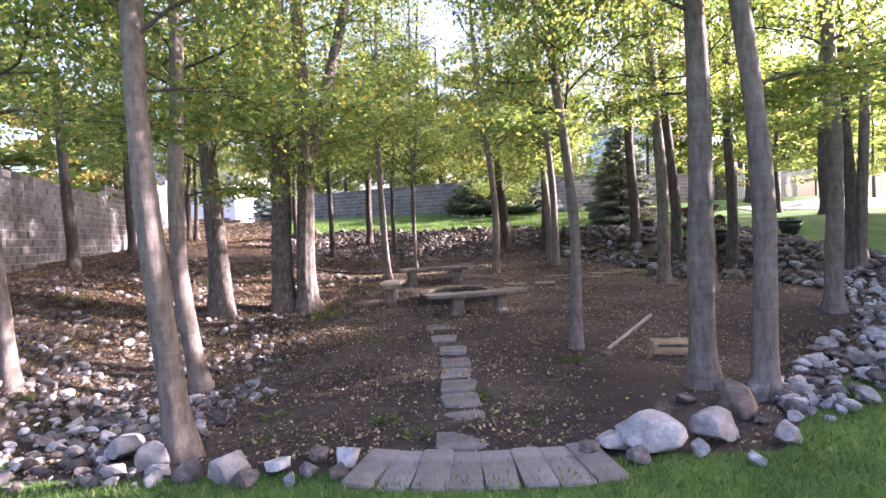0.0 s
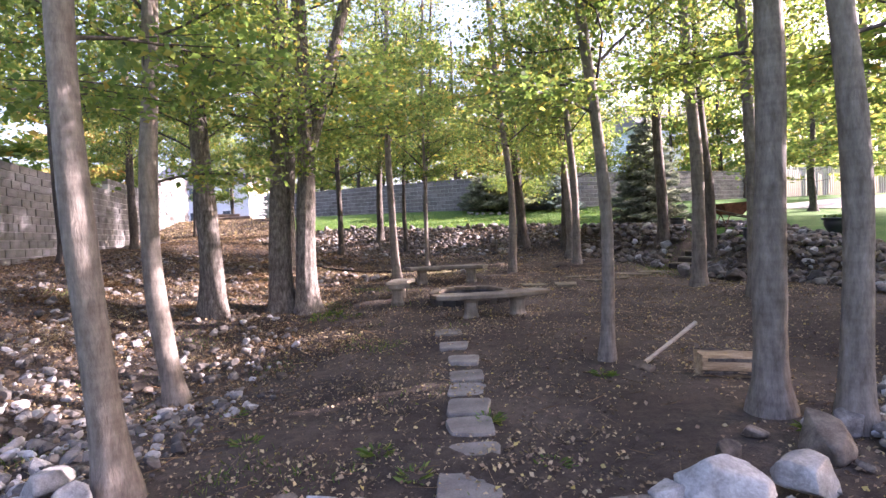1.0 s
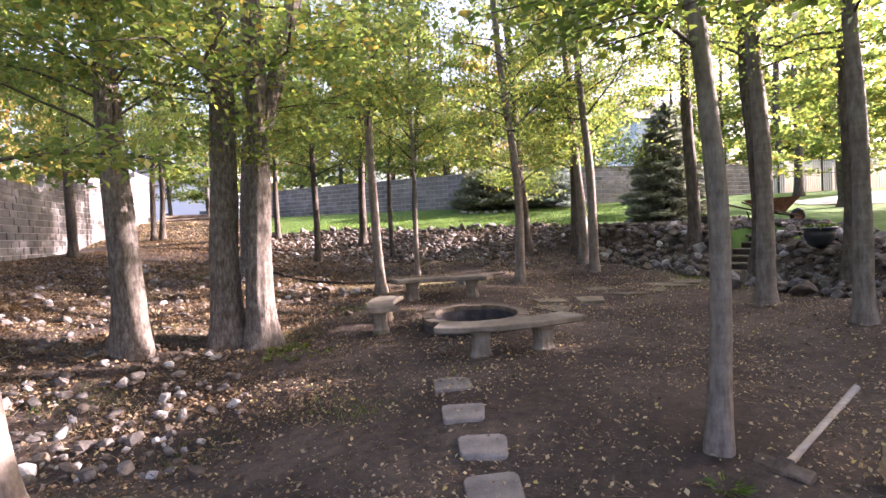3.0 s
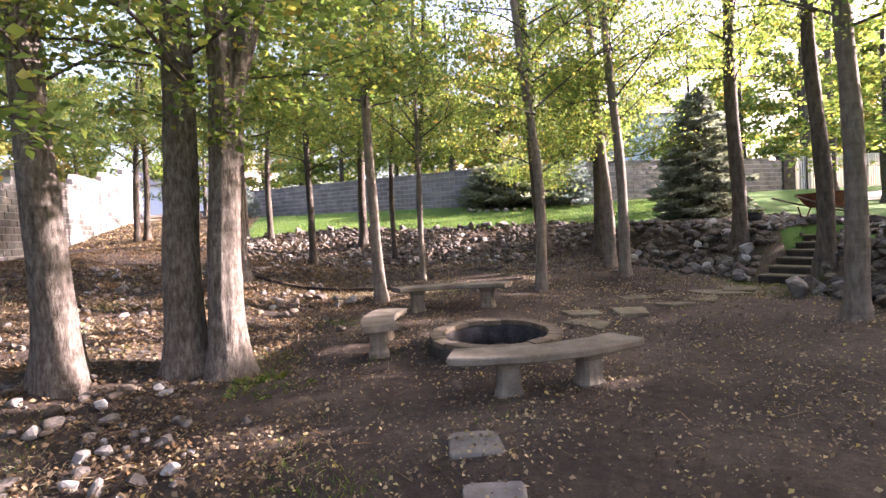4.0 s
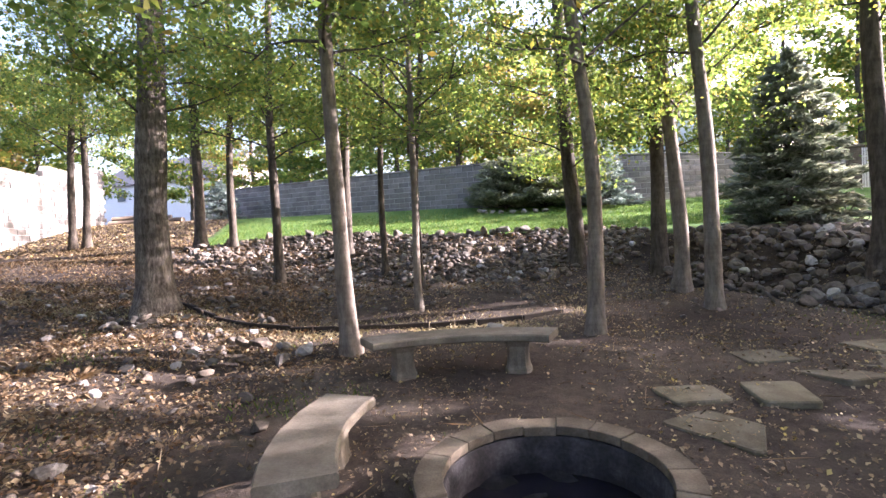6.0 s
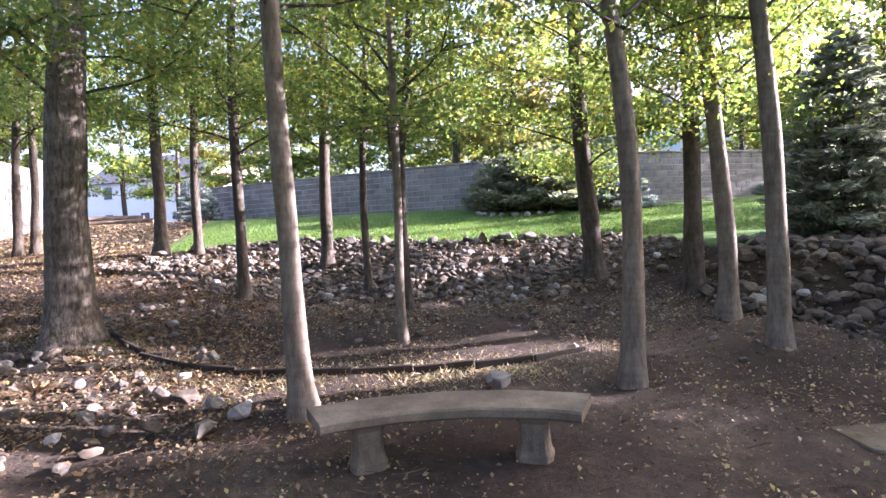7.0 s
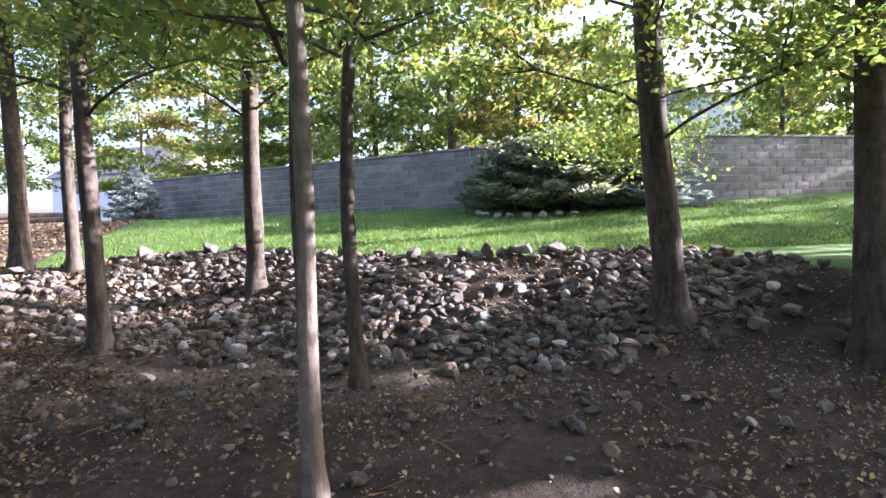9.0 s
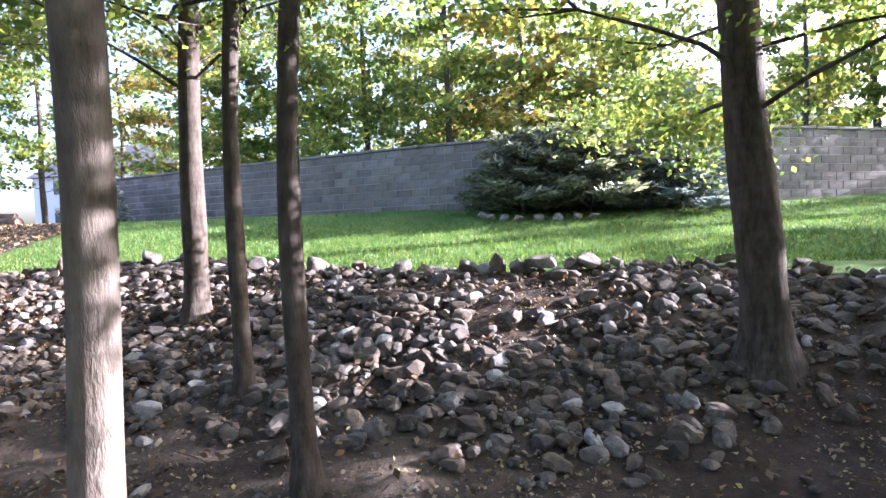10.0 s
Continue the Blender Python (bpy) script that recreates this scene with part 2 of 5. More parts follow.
def mesh_bm(name, bm, mat, smooth=False):
    bmesh.ops.recalc_face_normals(bm, faces=bm.faces)
    me = bpy.data.meshes.new(name)
    bm.to_mesh(me)
    bm.free()
    me.materials.append(mat)
    if smooth:
        me.polygons.foreach_set("use_smooth", [True] * len(me.polygons))
    return me


def part(name, data, parent, label="", m=None):
    """Links mesh data as one object under a thing or part."""
    ob = new(name, data)
    ob.parent = parent
    if m is not None:
        ob.matrix_basis = m
    return tagged(ob, label)


def thing(name, m, label, category, group="", kind="", data=None):
    ob = new(name, data)
    ob.matrix_basis = m
    return tagged(ob, label, category, group, kind)


def sst(a, b, v):
    u = np.clip((np.asarray(v, float) - a) / (b - a), 0, 1)
    return u * u * (3 - 2 * u)


def box_bm(bm, size, m=Matrix(), bevel=0.0):
    made = bmesh.ops.create_cube(bm, size=1.0, matrix=m @ Matrix.Diagonal((*size, 1)))
    if bevel:
        edges = list({e for v in made["verts"] for e in v.link_edges})
        bmesh.ops.bevel(bm, geom=edges, offset=bevel, segments=1, affect="EDGES", profile=0.5)
    return made


def tube(points, radii, sides=12, wobble=0.0, seed=0):
    """Vertices and faces of a capped tube along points."""
    r = np.random.default_rng(seed)
    verts, faces = [], []
    up = Vector((0, 1, 0.01))
    for i, p in enumerate(points):
        a, b = Vector(points[max(i - 1, 0)]), Vector(points[min(i + 1, len(points) - 1)])
        d = (b - a).normalized()
        side = d.cross(up).normalized() if abs(d.dot(up.normalized())) < 0.95 else d.cross(Vector((1, 0, 0))).normalized()
        other = d.cross(side)
        for k in range(sides):
            t = 2 * math.pi * k / sides
            rad = radii[i] * (1 + wobble * r.uniform(-1, 1))
            verts.append(Vector(p) + rad * (math.cos(t) * side + math.sin(t) * other))
    for i in range(len(points) - 1):
        for k in range(sides):
            a, b = i * sides + k, i * sides + (k + 1) % sides
            faces.append((a, b, b + sides, a + sides))
    faces.append(tuple(range(sides)))
    n = (len(points) - 1) * sides
    faces.append(tuple(n + k for k in range(sides))[::-1])
    return verts, faces


def joined(pieces):
    verts, faces = [], []
    for v, f in pieces:
        o = len(verts)
        verts.extend(v)
        faces.extend(tuple(i + o for i in q) for q in f)
    return verts, faces


def leaf_mesh(name, places, normals, sizes, mat, shape="leaf"):
    """One mesh of many small leaves, two folded halves each."""
    if shape == "leaf":
        out = np.array([(0, -0.5, 0), (0.36, 0.02, 0.11), (0, 0.55, -0.06), (-0.36, 0.02, 0.11)])
        quads = np.array([(0, 1, 2, 3)])
    elif shape == "spray":
        out = np.array([(0, -0.5, 0), (0.13, -0.1, 0.03), (0.07, 0.3, 0.02), (0, 0.55, -0.1), (-0.07, 0.3, 0.02), (-0.13, -0.1, 0.03)])
        quads = np.array([(0, 1, 2, 3), (0, 3, 4, 5)])
    elif shape == "twig":
        out = np.array([(-0.009, 0, 0), (0.009, 0, 0), (0.007, 0.55, 0.025), (-0.003, 1.0, 0.0)])
        quads = np.array([(0, 1, 2, 3)])
    elif shape == "straw":
        out = np.array([(-0.014, 0, 0), (0.014, 0, 0), (0.01, 0.7, 0.16), (0.0, 1.0, 0.02)])
        quads = np.array([(0, 1, 2, 3)])
    else:
        out = np.array([(-0.07, 0, 0), (0.07, 0, 0), (0.03, 0.6, 0.05), (0.0, 1.0, 0.2)])
        quads = np.array([(0, 1, 2, 3)])
    n = len(places)
    nz = normals / np.linalg.norm(normals, axis=1, keepdims=True)
    ref = rng.normal(size=(n, 3))
    if shape in ("blade", "straw", "twig"):
        ny = nz
        nx = np.cross(ny, ref)
        nx /= np.linalg.norm(nx, axis=1, keepdims=True)
        nz = np.cross(nx, ny)
    else:
        nx = np.cross(nz, ref)
        nx /= np.linalg.norm(nx, axis=1, keepdims=True)
        ny = np.cross(nz, nx)
    if shape == "spray":
        nx, ny, nz = nx, normals / np.linalg.norm(normals, axis=1, keepdims=True), nx * 0
        nx = np.cross(ny, ref)
        nx /= np.linalg.norm(nx, axis=1, keepdims=True)
        nz = np.cross(nx, ny)
    k = len(out)
    v = places[:, None] + sizes[:, None, None] * (out[None, :, 0, None] * nx[:, None] + out[None, :, 1, None] * ny[:, None] + out[None, :, 2, None] * nz[:, None])
    f = (np.arange(n)[:, None, None] * k + quads[None]).reshape(-1, 4)
    me = bpy.data.meshes.new(name)
    me.vertices.add(n * k)
    me.vertices.foreach_set("co", v.reshape(-1))
    me.loops.add(f.size)
    me.loops.foreach_set("vertex_index", f.reshape(-1).astype(np.int32))
    me.polygons.add(len(f))
    me.polygons.foreach_set("loop_start", np.arange(0, f.size, 4, dtype=np.int32))
    me.update(calc_edges=True)
    me.materials.append(mat)
    return me


# ---- the ground: a hollow with a bank round it, lawn above ----
TOE = [(-3.3, 3.5), (-0.5, 3.35), (2.3, 3.4), (3.2, 4.4), (4.6, 5.8), (6.0, 6.9), (6.9, 8.5), (6.6, 10.0), (5.9, 11.2), (5.3, 13.0), (4.9, 14.9),
       (3.9, 16.4), (2.0, 17.4), (-1.2, 17.6), (-4.0, 18.8), (-5.4, 17.5), (-5.0, 13.0), (-4.4, 9.0), (-3.7, 6.0)]


def toe_distance(x, y):
    """Metres from the foot of the bank, negative inside the hollow."""
    x, y = np.broadcast_arrays(np.asarray(x, float), np.asarray(y, float))
    d, inside = np.full(x.shape, 1e9), np.zeros(x.shape, bool)
    for (ax, ay), (bx, by) in zip(TOE, TOE[1:] + TOE[:1]):
        ex, ey = bx - ax, by - ay
        u = np.clip(((x - ax) * ex + (y - ay) * ey) / (ex * ex + ey * ey), 0, 1)
        d = np.minimum(d, np.hypot(x - ax - u * ex, y - ay - u * ey))
        inside ^= ((ay > y) != (by > y)) & (x < ex * (y - ay) / (by - ay + 1e-12) + ax)
    return np.where(inside, -d, d)


def basin(x, y):
    b = np.interp(y, [0, 6, 9, 12, 14, 17, 20, 40], [-0.02, 0, 0.14, 0.3, 0.43, 0.7, 0.78, 0.8])
    dip = 0.3 * np.exp(-((x + 3.2) ** 2 + (y - 6.7) ** 2) / 4.0) + 0.05 * np.exp(-((x + 2.6) ** 2 + (y - 10) ** 2) / 3)
    return b - dip + 0.18 * sst(3.2, 4.8, x) * sst(6, 8, y) * (1 - sst(9, 12, y)) + 0.16 * sst(-2.5, -4.2, x) * sst(8.2, 9.6, y)


def upper(x, y):
    east = np.interp(y, [0, 3.4, 7, 10, 14, 20.6, 27, 40, 400], [0.0, 0.0, 0.35, 0.75, 1.28, 1.66, 2.62, 2.72, 2.72])
    west = np.interp(y, [0, 4, 8, 12, 20, 27, 40, 400], [0, 0.12, 0.75, 1.2, 1.5, 2.6, 2.72, 2.72])
    return west + (east - west) * sst(-6, 4, x)


def bank_width(x, y):
    north = sst(15.5, 17.5, y) * sst(4.5, 3.0, x)
    west = sst(-2.5, -4.5, x) * sst(4.2, 8, y) * (1 - sst(17, 20, y))
    south = (1 - sst(3.6, 5.5, y)) * (1 - sst(2.2, 4, np.abs(x)))
    return 1.2 + 2.0 * north + 2.8 * west - 0.75 * south


def bank_share(x, y):
    return np.clip(toe_distance(x, y) / bank_width(x, y), 0, 1)


PIT = (0.28, 10.72)
STEPS, STEP_TURN = (5.475, 13.59), radians(-58)


def step_axes(x, y):
    """Metres up the steps, and sideways from their middle."""
    c, s = math.cos(STEP_TURN), math.sin(STEP_TURN)
    return -(x - STEPS[0]) * s + (y - STEPS[1]) * c, (x - STEPS[0]) * c + (y - STEPS[1]) * s


def ground(x, y):
    s = sst(0, 1, bank_share(x, y))
    g = basin(x, y) * (1 - s) + upper(x, y) * s
    up, side = step_axes(x, y)
    cut = (1 - sst(0.42, 0.62, np.abs(side))) * sst(-0.6, -0.2, up) * (1 - sst(1.95, 2.3, up))   # the steps' own ramp
    g = g - 0.3 * sst(0.68, 0.52, np.hypot(x - PIT[0], y - PIT[1]))   # dug out under the fire pit
    return g * (1 - cut) + np.minimum(g, 0.37 + 0.38 * np.maximum(up, 0)) * cut


def ground_z(x, y):
    return float(ground(np.array([x]), np.array([y]))[0])


def lawn_share(x, y):
    """1 on mown grass, 0 on soil."""
    d, w = toe_distance(x, y), bank_width(x, y)
    up = sst(0.85, 1.05, d / w)
    wild_west = sst(-3.0, -4.2, x) * sst(3.0, 4.2, y) * (1 - sst(20.5, 21.5, y))
    north_west = sst(-6.2, -7.4, x + 0.25 * (y - 21.5)) * sst(19.0, 21.0, y)
    south = sst(-0.2, -0.02, d) * (1 - sst(3.9, 4.4, y - 0.45 * np.maximum(x - 2.0, 0)))
    return np.maximum(up * (1 - wild_west) * (1 - north_west), south * (1 - wild_west))


def axis_lines(lo, hi, step, far):
    mid = np.arange(lo, hi + step / 2, step)
    steps = step * 1.3 ** np.arange(1, 24)
    out = np.cumsum(steps)
    out = out[out < far]
    return np.concatenate([(lo - out)[::-1], mid, hi + out])


gx, gy = axis_lines(-10, 9, 0.11, 420), axis_lines(0.5, 28, 0.11, 420)
XX, YY = np.meshgrid(gx, gy)
ZZ = ground(XX, YY)
lump = np.array([noise.noise((a * 1.3, b * 1.3, 0.0)) * 0.05 + noise.noise((a * 5, b * 5, 3.0)) * 0.018 for a, b in zip(XX.ravel(), YY.ravel())]).reshape(XX.shape)
near = (np.abs(XX) < 14) & (YY > -4) & (YY < 34)
LAWN = lawn_share(XX, YY)
ZZ = ZZ + lump * near * (1 - 0.75 * LAWN)
ZZ = ZZ - 0.3 * (np.hypot(XX - 0.28, YY - 10.72) < 0.5)   # the pit's floor is dug out
nx_, ny_ = len(gx), len(gy)
ids = np.arange(nx_ * ny_).reshape(ny_, nx_)
quads_ = np.stack([ids[:-1, :-1], ids[:-1, 1:], ids[1:, 1:], ids[1:, :-1]], -1).reshape(-1, 4)
gm = mesh_of("ground", np.stack([XX.ravel(), YY.ravel(), ZZ.ravel()], 1).tolist(), quads_.tolist(), GROUND)
gm.attributes.new("lawn", "FLOAT", "POINT").data.foreach_set("value", LAWN.ravel().astype(np.float32))
tagged(new("ground", gm), "dark leaf-strewn soil hollow rising to green mown lawn", "ground", kind="structure")

# ---- trees ----
def crown_meshes(seed, height, low, reach, leaves, leaf, size, mat, bark, airy=0.0, tight=1.0):
    """Limbs and leaves of one crown round the z axis."""
    r = np.random.default_rng(seed)
    pieces, tips = [], []
    count = 24
    for i in range(count):
        z0 = low + (height * 0.93 - low) * (i / count) ** 1.25
        turn = i * 2.4 + r.uniform(-0.4, 0.4)
        long = reach * r.uniform(0.65, 1.1) * (1.0 - 0.55 * (z0 - low) / (height - low))
        rise = r.uniform(0.15, 0.75)
        pts = []
        for k in range(6):
            u = k / 5
            bend = 0.25 * math.sin(3 * u + i)
            pts.append((math.cos(turn + bend) * long * u, math.sin(turn + bend) * long * u, z0 + rise * long * u - 0.25 * long * u * u * r.uniform(0.3, 1.0)))
        pieces.append(tube(pts, [0.022 * (1 - 0.8 * k / 5) * (0.6 + 0.4 * long / reach) for k in range(6)], 5))
        tips += [(np.array(pts[k]), 0.14 + 0.05 * k) for k in (2, 3, 4, 5)]
        for s in (-1, 1):
            b = Vector(pts[3])
            t2 = turn + s * r.uniform(0.5, 1.0)
            l2 = long * r.uniform(0.35, 0.55)
            q = [b + Vector((math.cos(t2) * l2 * u, math.sin(t2) * l2 * u, 0.3 * l2 * u)) for u in (0, 0.5, 1)]
            pieces.append(tube(q, [0.014, 0.009, 0.004], 4))
            tips += [(np.array(q[1]), 0.24), (np.array(q[2]), 0.34)]
    share = r.dirichlet(np.full(len(tips), 1.6))
    places = []
    for (c, spread), s in zip(tips, share):
        n = int(leaves * s)
        places.append(c + r.normal(size=(n, 3)) * (spread * tight, spread * tight, spread * 0.5))
    places = np.concatenate(places)
    places = places[places[:, 2] > low - 0.6]
    if airy:
        places = places[r.uniform(size=len(places)) > airy * np.clip((places[:, 2] - 4.6) / 1.2, 0, 1)]
    normals = r.normal(size=places.shape) * 0.75 + (0, 0, 0.75)
    sizes = leaf * r.uniform(0.65, 1.25, len(places))
    limbs = [joined(pieces[3 * k:3 * k + 3]) for k in range(count)]
    return limbs, leaf_mesh("crown", places, normals, sizes * size, mat)


def sway(h, lean, bend):
    """Metres by which a trunk stands off its foot at height h: curved to 3.4 m, straight above."""
    low = np.minimum(h, 3.4)
    return lean * low + bend * low * low + (lean + 2 * bend * 3.4) * 0.6 * np.maximum(np.asarray(h) - 3.4, 0)


def trunk_mesh(diameter, height, seed, bark, flare=1.5, sides=14, stems=None, extra=(), lean=0.0, bend=0.0):
    r = np.random.default_rng(seed)
    pieces = []
    stout = diameter > 0.35
    rings, sides = (90, 44) if stout else (34, sides)
    for (ox, oy, tx, ty, scale, start) in stems or [(0, 0, 0, 0, 1, -0.25)]:
        pts, rad = [], []
        for k in range(rings):
            z = start + (height - start) * (k / (rings - 1)) ** 1.25
            u = max(z, 0) / height
            pts.append((ox + tx * u * height - float(sway(z, lean, bend)) + 0.018 * math.sin(z * 1.1 + seed) * min(z, 1.5), oy + ty * u * height + 0.03 * math.cos(z * 0.9 + seed * 2) * min(z, 1.5), z))
            foot = 1 + (flare - 1) * math.exp(-max(z, 0) / (0.3 if stout else 0.16)) if start < 0 else 1
            rad.append(0.5 * diameter * scale * foot * (1 - 0.62 * u ** 0.9) * (1 + 0.04 * math.sin(z * 4 + seed) * (0.3 if stout else 1)))
        verts, faces = tube(pts, rad, sides)
        for k, v in enumerate(verts):
            i, t = k // sides, 2 * math.pi * (k % sides) / sides
            c = Vector(pts[i])
            z = c.z
            swell = 0.05 * noise.noise((1.2 * math.cos(t), 1.2 * math.sin(t), z * 0.9 + seed))
            if stout:
                furrow = noise.noise((5.5 * math.cos(t), 5.5 * math.sin(t), z * 1.6 + seed * 3.1))
                swell += 0.075 * furrow - 0.05 * max(0, 0.25 - abs(furrow)) + 0.12 * math.exp(-max(z, 0) / 0.3) * math.sin(3 * t + seed)
            else:
                swell += 0.03 * math.exp(-((z * 1.7 + seed) % 1.0 - 0.5) ** 2 / 0.004) + 0.1 * math.exp(-max(z, 0) / 0.15) * math.sin(4 * t + seed)
            verts[k] = c + (v - c) * (1 + swell)
        pieces.append((verts, faces))
    return mesh_of("trunk", *joined(pieces + list(extra)), bark)


CROWN_LOW = (2.6, 2.9, 2.7, 3.05, 2.55, 2.9, 3.05, 2.1)
CROWN_REACH = (2.1, 1.8, 2.2, 2.0, 2.1, 1.9, 1.7, 2.4)
CROWNS = [crown_meshes(11 + i, 9.0, CROWN_LOW[i], CROWN_REACH[i], (19000, 18000, 19000, 18000, 19000, 8800, 8800, 26000)[i], 0.07, 1.0, LEAF, BARK_DARK, 0.3) for i in range(8)]
CROWNS = [([mesh_of("limb", *q, BARK_DARK) for q in limbs], leaves) for limbs, leaves in CROWNS]

# x, y, diameter at breast height, lean to -x at the foot, bend of the lower trunk, bark
S_, P_, D_ = BARK_SMOOTH, BARK_PLATED, BARK_DARK
TREES = [
    (-2.05, 3.97, 0.2, 0.104, -0.017, S_), (-3.05, 6.51, 0.23, 0.154, -0.033, S_), (-4.06, 9.65, 0.38, 0.024, 0.001, P_),
    (-4.70, 15.64, 0.5, -0.042, 0.000, P_), (-3.82, 18.65, 0.2, 0.023, -0.008, D_), (-5.68, 20.93, 0.2, 0.003, -0.009, D_),
    (-6.53, 20.97, 0.27, 0.010, -0.007, D_), (-2.72, 20.33, 0.26, -0.025, -0.001, D_), (-1.42, 13.79, 0.2, 0.089, -0.019, S_),
    (-1.64, 18.80, 0.145, 0.028, -0.015, D_), (-0.77, 15.78, 0.115, 0.027, -0.010, S_), (-0.83, 17.55, 0.14, 0.050, -0.024, D_),
    (1.45, 14.21, 0.205, -0.066, 0.029, S_), (2.31, 18.61, 0.34, 0.037, 0.005, D_), (3.48, 17.42, 0.28, -0.013, 0.004, D_),
    (3.34, 16.21, 0.24, -0.047, 0.027, S_), (3.26, 15.02, 0.22, -0.023, 0.017, S_), (5.56, 15.07, 0.29, -0.011, 0.008, D_),
    (4.54, 10.80, 0.26, -0.043, 0.017, S_), (5.88, 13.16, 0.27, -0.016, 0.015, D_), (4.64, 9.11, 0.21, 0.001, 0.007, S_),
    (6.40, 11.57, 0.24, 0.010, -0.005, D_), (5.50, 7.40, 0.24, -0.039, 0.009, S_), (7.36, 9.48, 0.2, -0.000, 0.002, D_),
    (7.59, 9.50, 0.2, -0.021, -0.003, S_), (1.62, 6.54, 0.145, -0.036, 0.021, S_), (2.43, 4.98, 0.25, -0.035, 0.011, S_),
    (2.77, 4.57, 0.205, -0.035, 0.021, S_), (-8.36, 12.02, 0.25, -0.002, 0.010, D_), (-4.70, 5.65, 0.16, 0.068, 0.002, S_),
    (-10.16, 17.42, 0.26, -0.001, -0.001, D_), (-10.08, 21.90, 0.2, -0.014, -0.008, D_), (-10.20, 21.54, 0.2, -0.002, -0.018, D_),
]


def tree(x, y, diameter, lean, bend, bark, i, scale=1.0, stems=None, label=""):
    look_ = {"smooth_bark": "smooth grey", "plated_bark": "rough plated brown", "dark_bark": "dark brown"}[bark.name]
    size = "slender" if diameter < 0.18 else "stout" if diameter > 0.35 else "tall"
    t = thing("tree", pose(x, y, ground_z(x, y)), label or f"{size} tree with {look_} bark and green-yellow leaves", "tree", "trees of the grove")
    part("trunk", trunk_mesh(diameter, 9.3, i * 3 + 1, bark, stems=stems, lean=lean, bend=bend), t)
    limbs, leaves = CROWNS[7 if 2 < x < 3 and y > 18 else 5 + i % 2 if diameter < 0.15 and y > 8 or x > 1 and 7 < y < 15.5 else i % 5]
    rise = 0.25 * math.sin(i * 1.7) + (0.55 if y < 8 else 0.7 if x > 4 and 10 < y < 13.5 else 0.3 if x > 2.8 and y < 16 else -0.2 if y > 16.5 else 0.0)
    tilt = Matrix.Identity(4)
    tilt[0][2] = -float(sway(6.0, lean, bend) - sway(4.0, lean, bend)) / 2
    m = pose(-float(sway(4.0, lean, bend)) - tilt[0][2] * 4.0, 0, 0) @ tilt @ pose(0, 0, rise, 0, 0, i * 77) @ Matrix.Diagonal((scale, scale, 1, 1))
    for q in limbs:
        part("limb", q, t, m=m)
    part("crown", leaves, t, m=m)
    return t


for i, (x, y, d, lean, bend, bark) in enumerate(TREES):
    tree(x, y, d, lean, bend, bark, i, 0.8 + 0.06 * (i % 5))
# the big twin tree beside the benches
twin = tree(-2.87, 10.25, 0.42, -0.018, 0.0, BARK_PLATED, 41, 1.45,
     [(-0.23, 0.0, -0.004, 0, 1.0, -0.25), (0.23, -0.02, 0.004, 0, 0.9, -0.25), (-0.58, 0.0, 0.3, 0.01, 0.72, 2.65)],
     "massive twin-stemmed tree with furrowed bark and broad roots")

# leafy shoots low on the twin stems
for k, (sx, sy, sz, turn, long) in enumerate([(-0.25, -0.2, 2.75, 250, 0.55), (0.15, -0.22, 2.85, 285, 0.5), (0.3, -0.15, 2.5, 315, 0.45), (-0.35, -0.1, 3.3, 215, 0.9), (0.1, -0.2, 3.5, 265, 0.8)]):
    r = np.random.default_rng(640 + k)
    a = radians(turn)
    pts = [(sx + math.cos(a) * long * u, sy + math.sin(a) * long * u, sz + 0.1 * u - 0.28 * long * u * u) for u in (0, 0.4, 0.75, 1.0)]
    shoot = part("limb", mesh_of("limb", *tube(pts, [0.012, 0.009, 0.006, 0.003], 5), BARK_DARK), twin)
    n = 95
    u = r.uniform(0.2, 1.1, n)
    p = np.stack([sx + math.cos(a) * long * u, sy + math.sin(a) * long * u, sz + 0.1 * u - 0.28 * long * u * u], 1) + r.normal(size=(n, 3)) * (0.13, 0.11, 0.09)
    part("leaves", leaf_mesh("leaves", p, r.normal(size=(n, 3)) * 0.7 + (0, 0, 0.7), r.uniform(0.05, 0.1, n), LEAF), shoot)

# low leafy boughs that reach out over the path: tree, start, heading in degrees, length, leaves
BOUGHS = [((1.62, 6.54), (-0.02, 0, 2.62), 215, 1.5, 520), ((1.62, 6.54), (0.0, 0, 2.9), 165, 1.1, 300), ((-0.77, 15.78), (-0.05, 0, 2.35), 275, 1.35, 300), ((-0.77, 15.78), (-0.05, 0, 2.5), 190, 0.9, 180),
          ((-2.87, 10.25), (0.25, -0.1, 2.75), 350, 1.1, 380), ((-2.05, 3.97), (-0.2, 0, 2.5), 120, 1.6, 520), ((-2.05, 3.97), (-0.2, 0, 2.75), 60, 1.5, 480), ((-3.05, 6.51), (-0.2, 0, 2.4), 30, 1.3, 420),
          ((2.77, 4.57), (-0.05, 0, 2.6), 55, 1.6, 800), ((2.77, 4.57), (-0.05, 0, 2.7), 15, 1.6, 800), ((2.43, 4.98), (0.05, 0, 2.75), 110, 1.4, 600), ((5.5, 7.4), (0.0, 0, 2.5), 200, 1.5, 700), ((5.5, 7.4), (0.0, 0, 2.7), 320, 1.5, 600)]
grove = {tuple(round(v, 2) for v in ob.location[:2]): ob for ob in bpy.data.objects if ob.parent is None and ob.name.startswith("tree")}
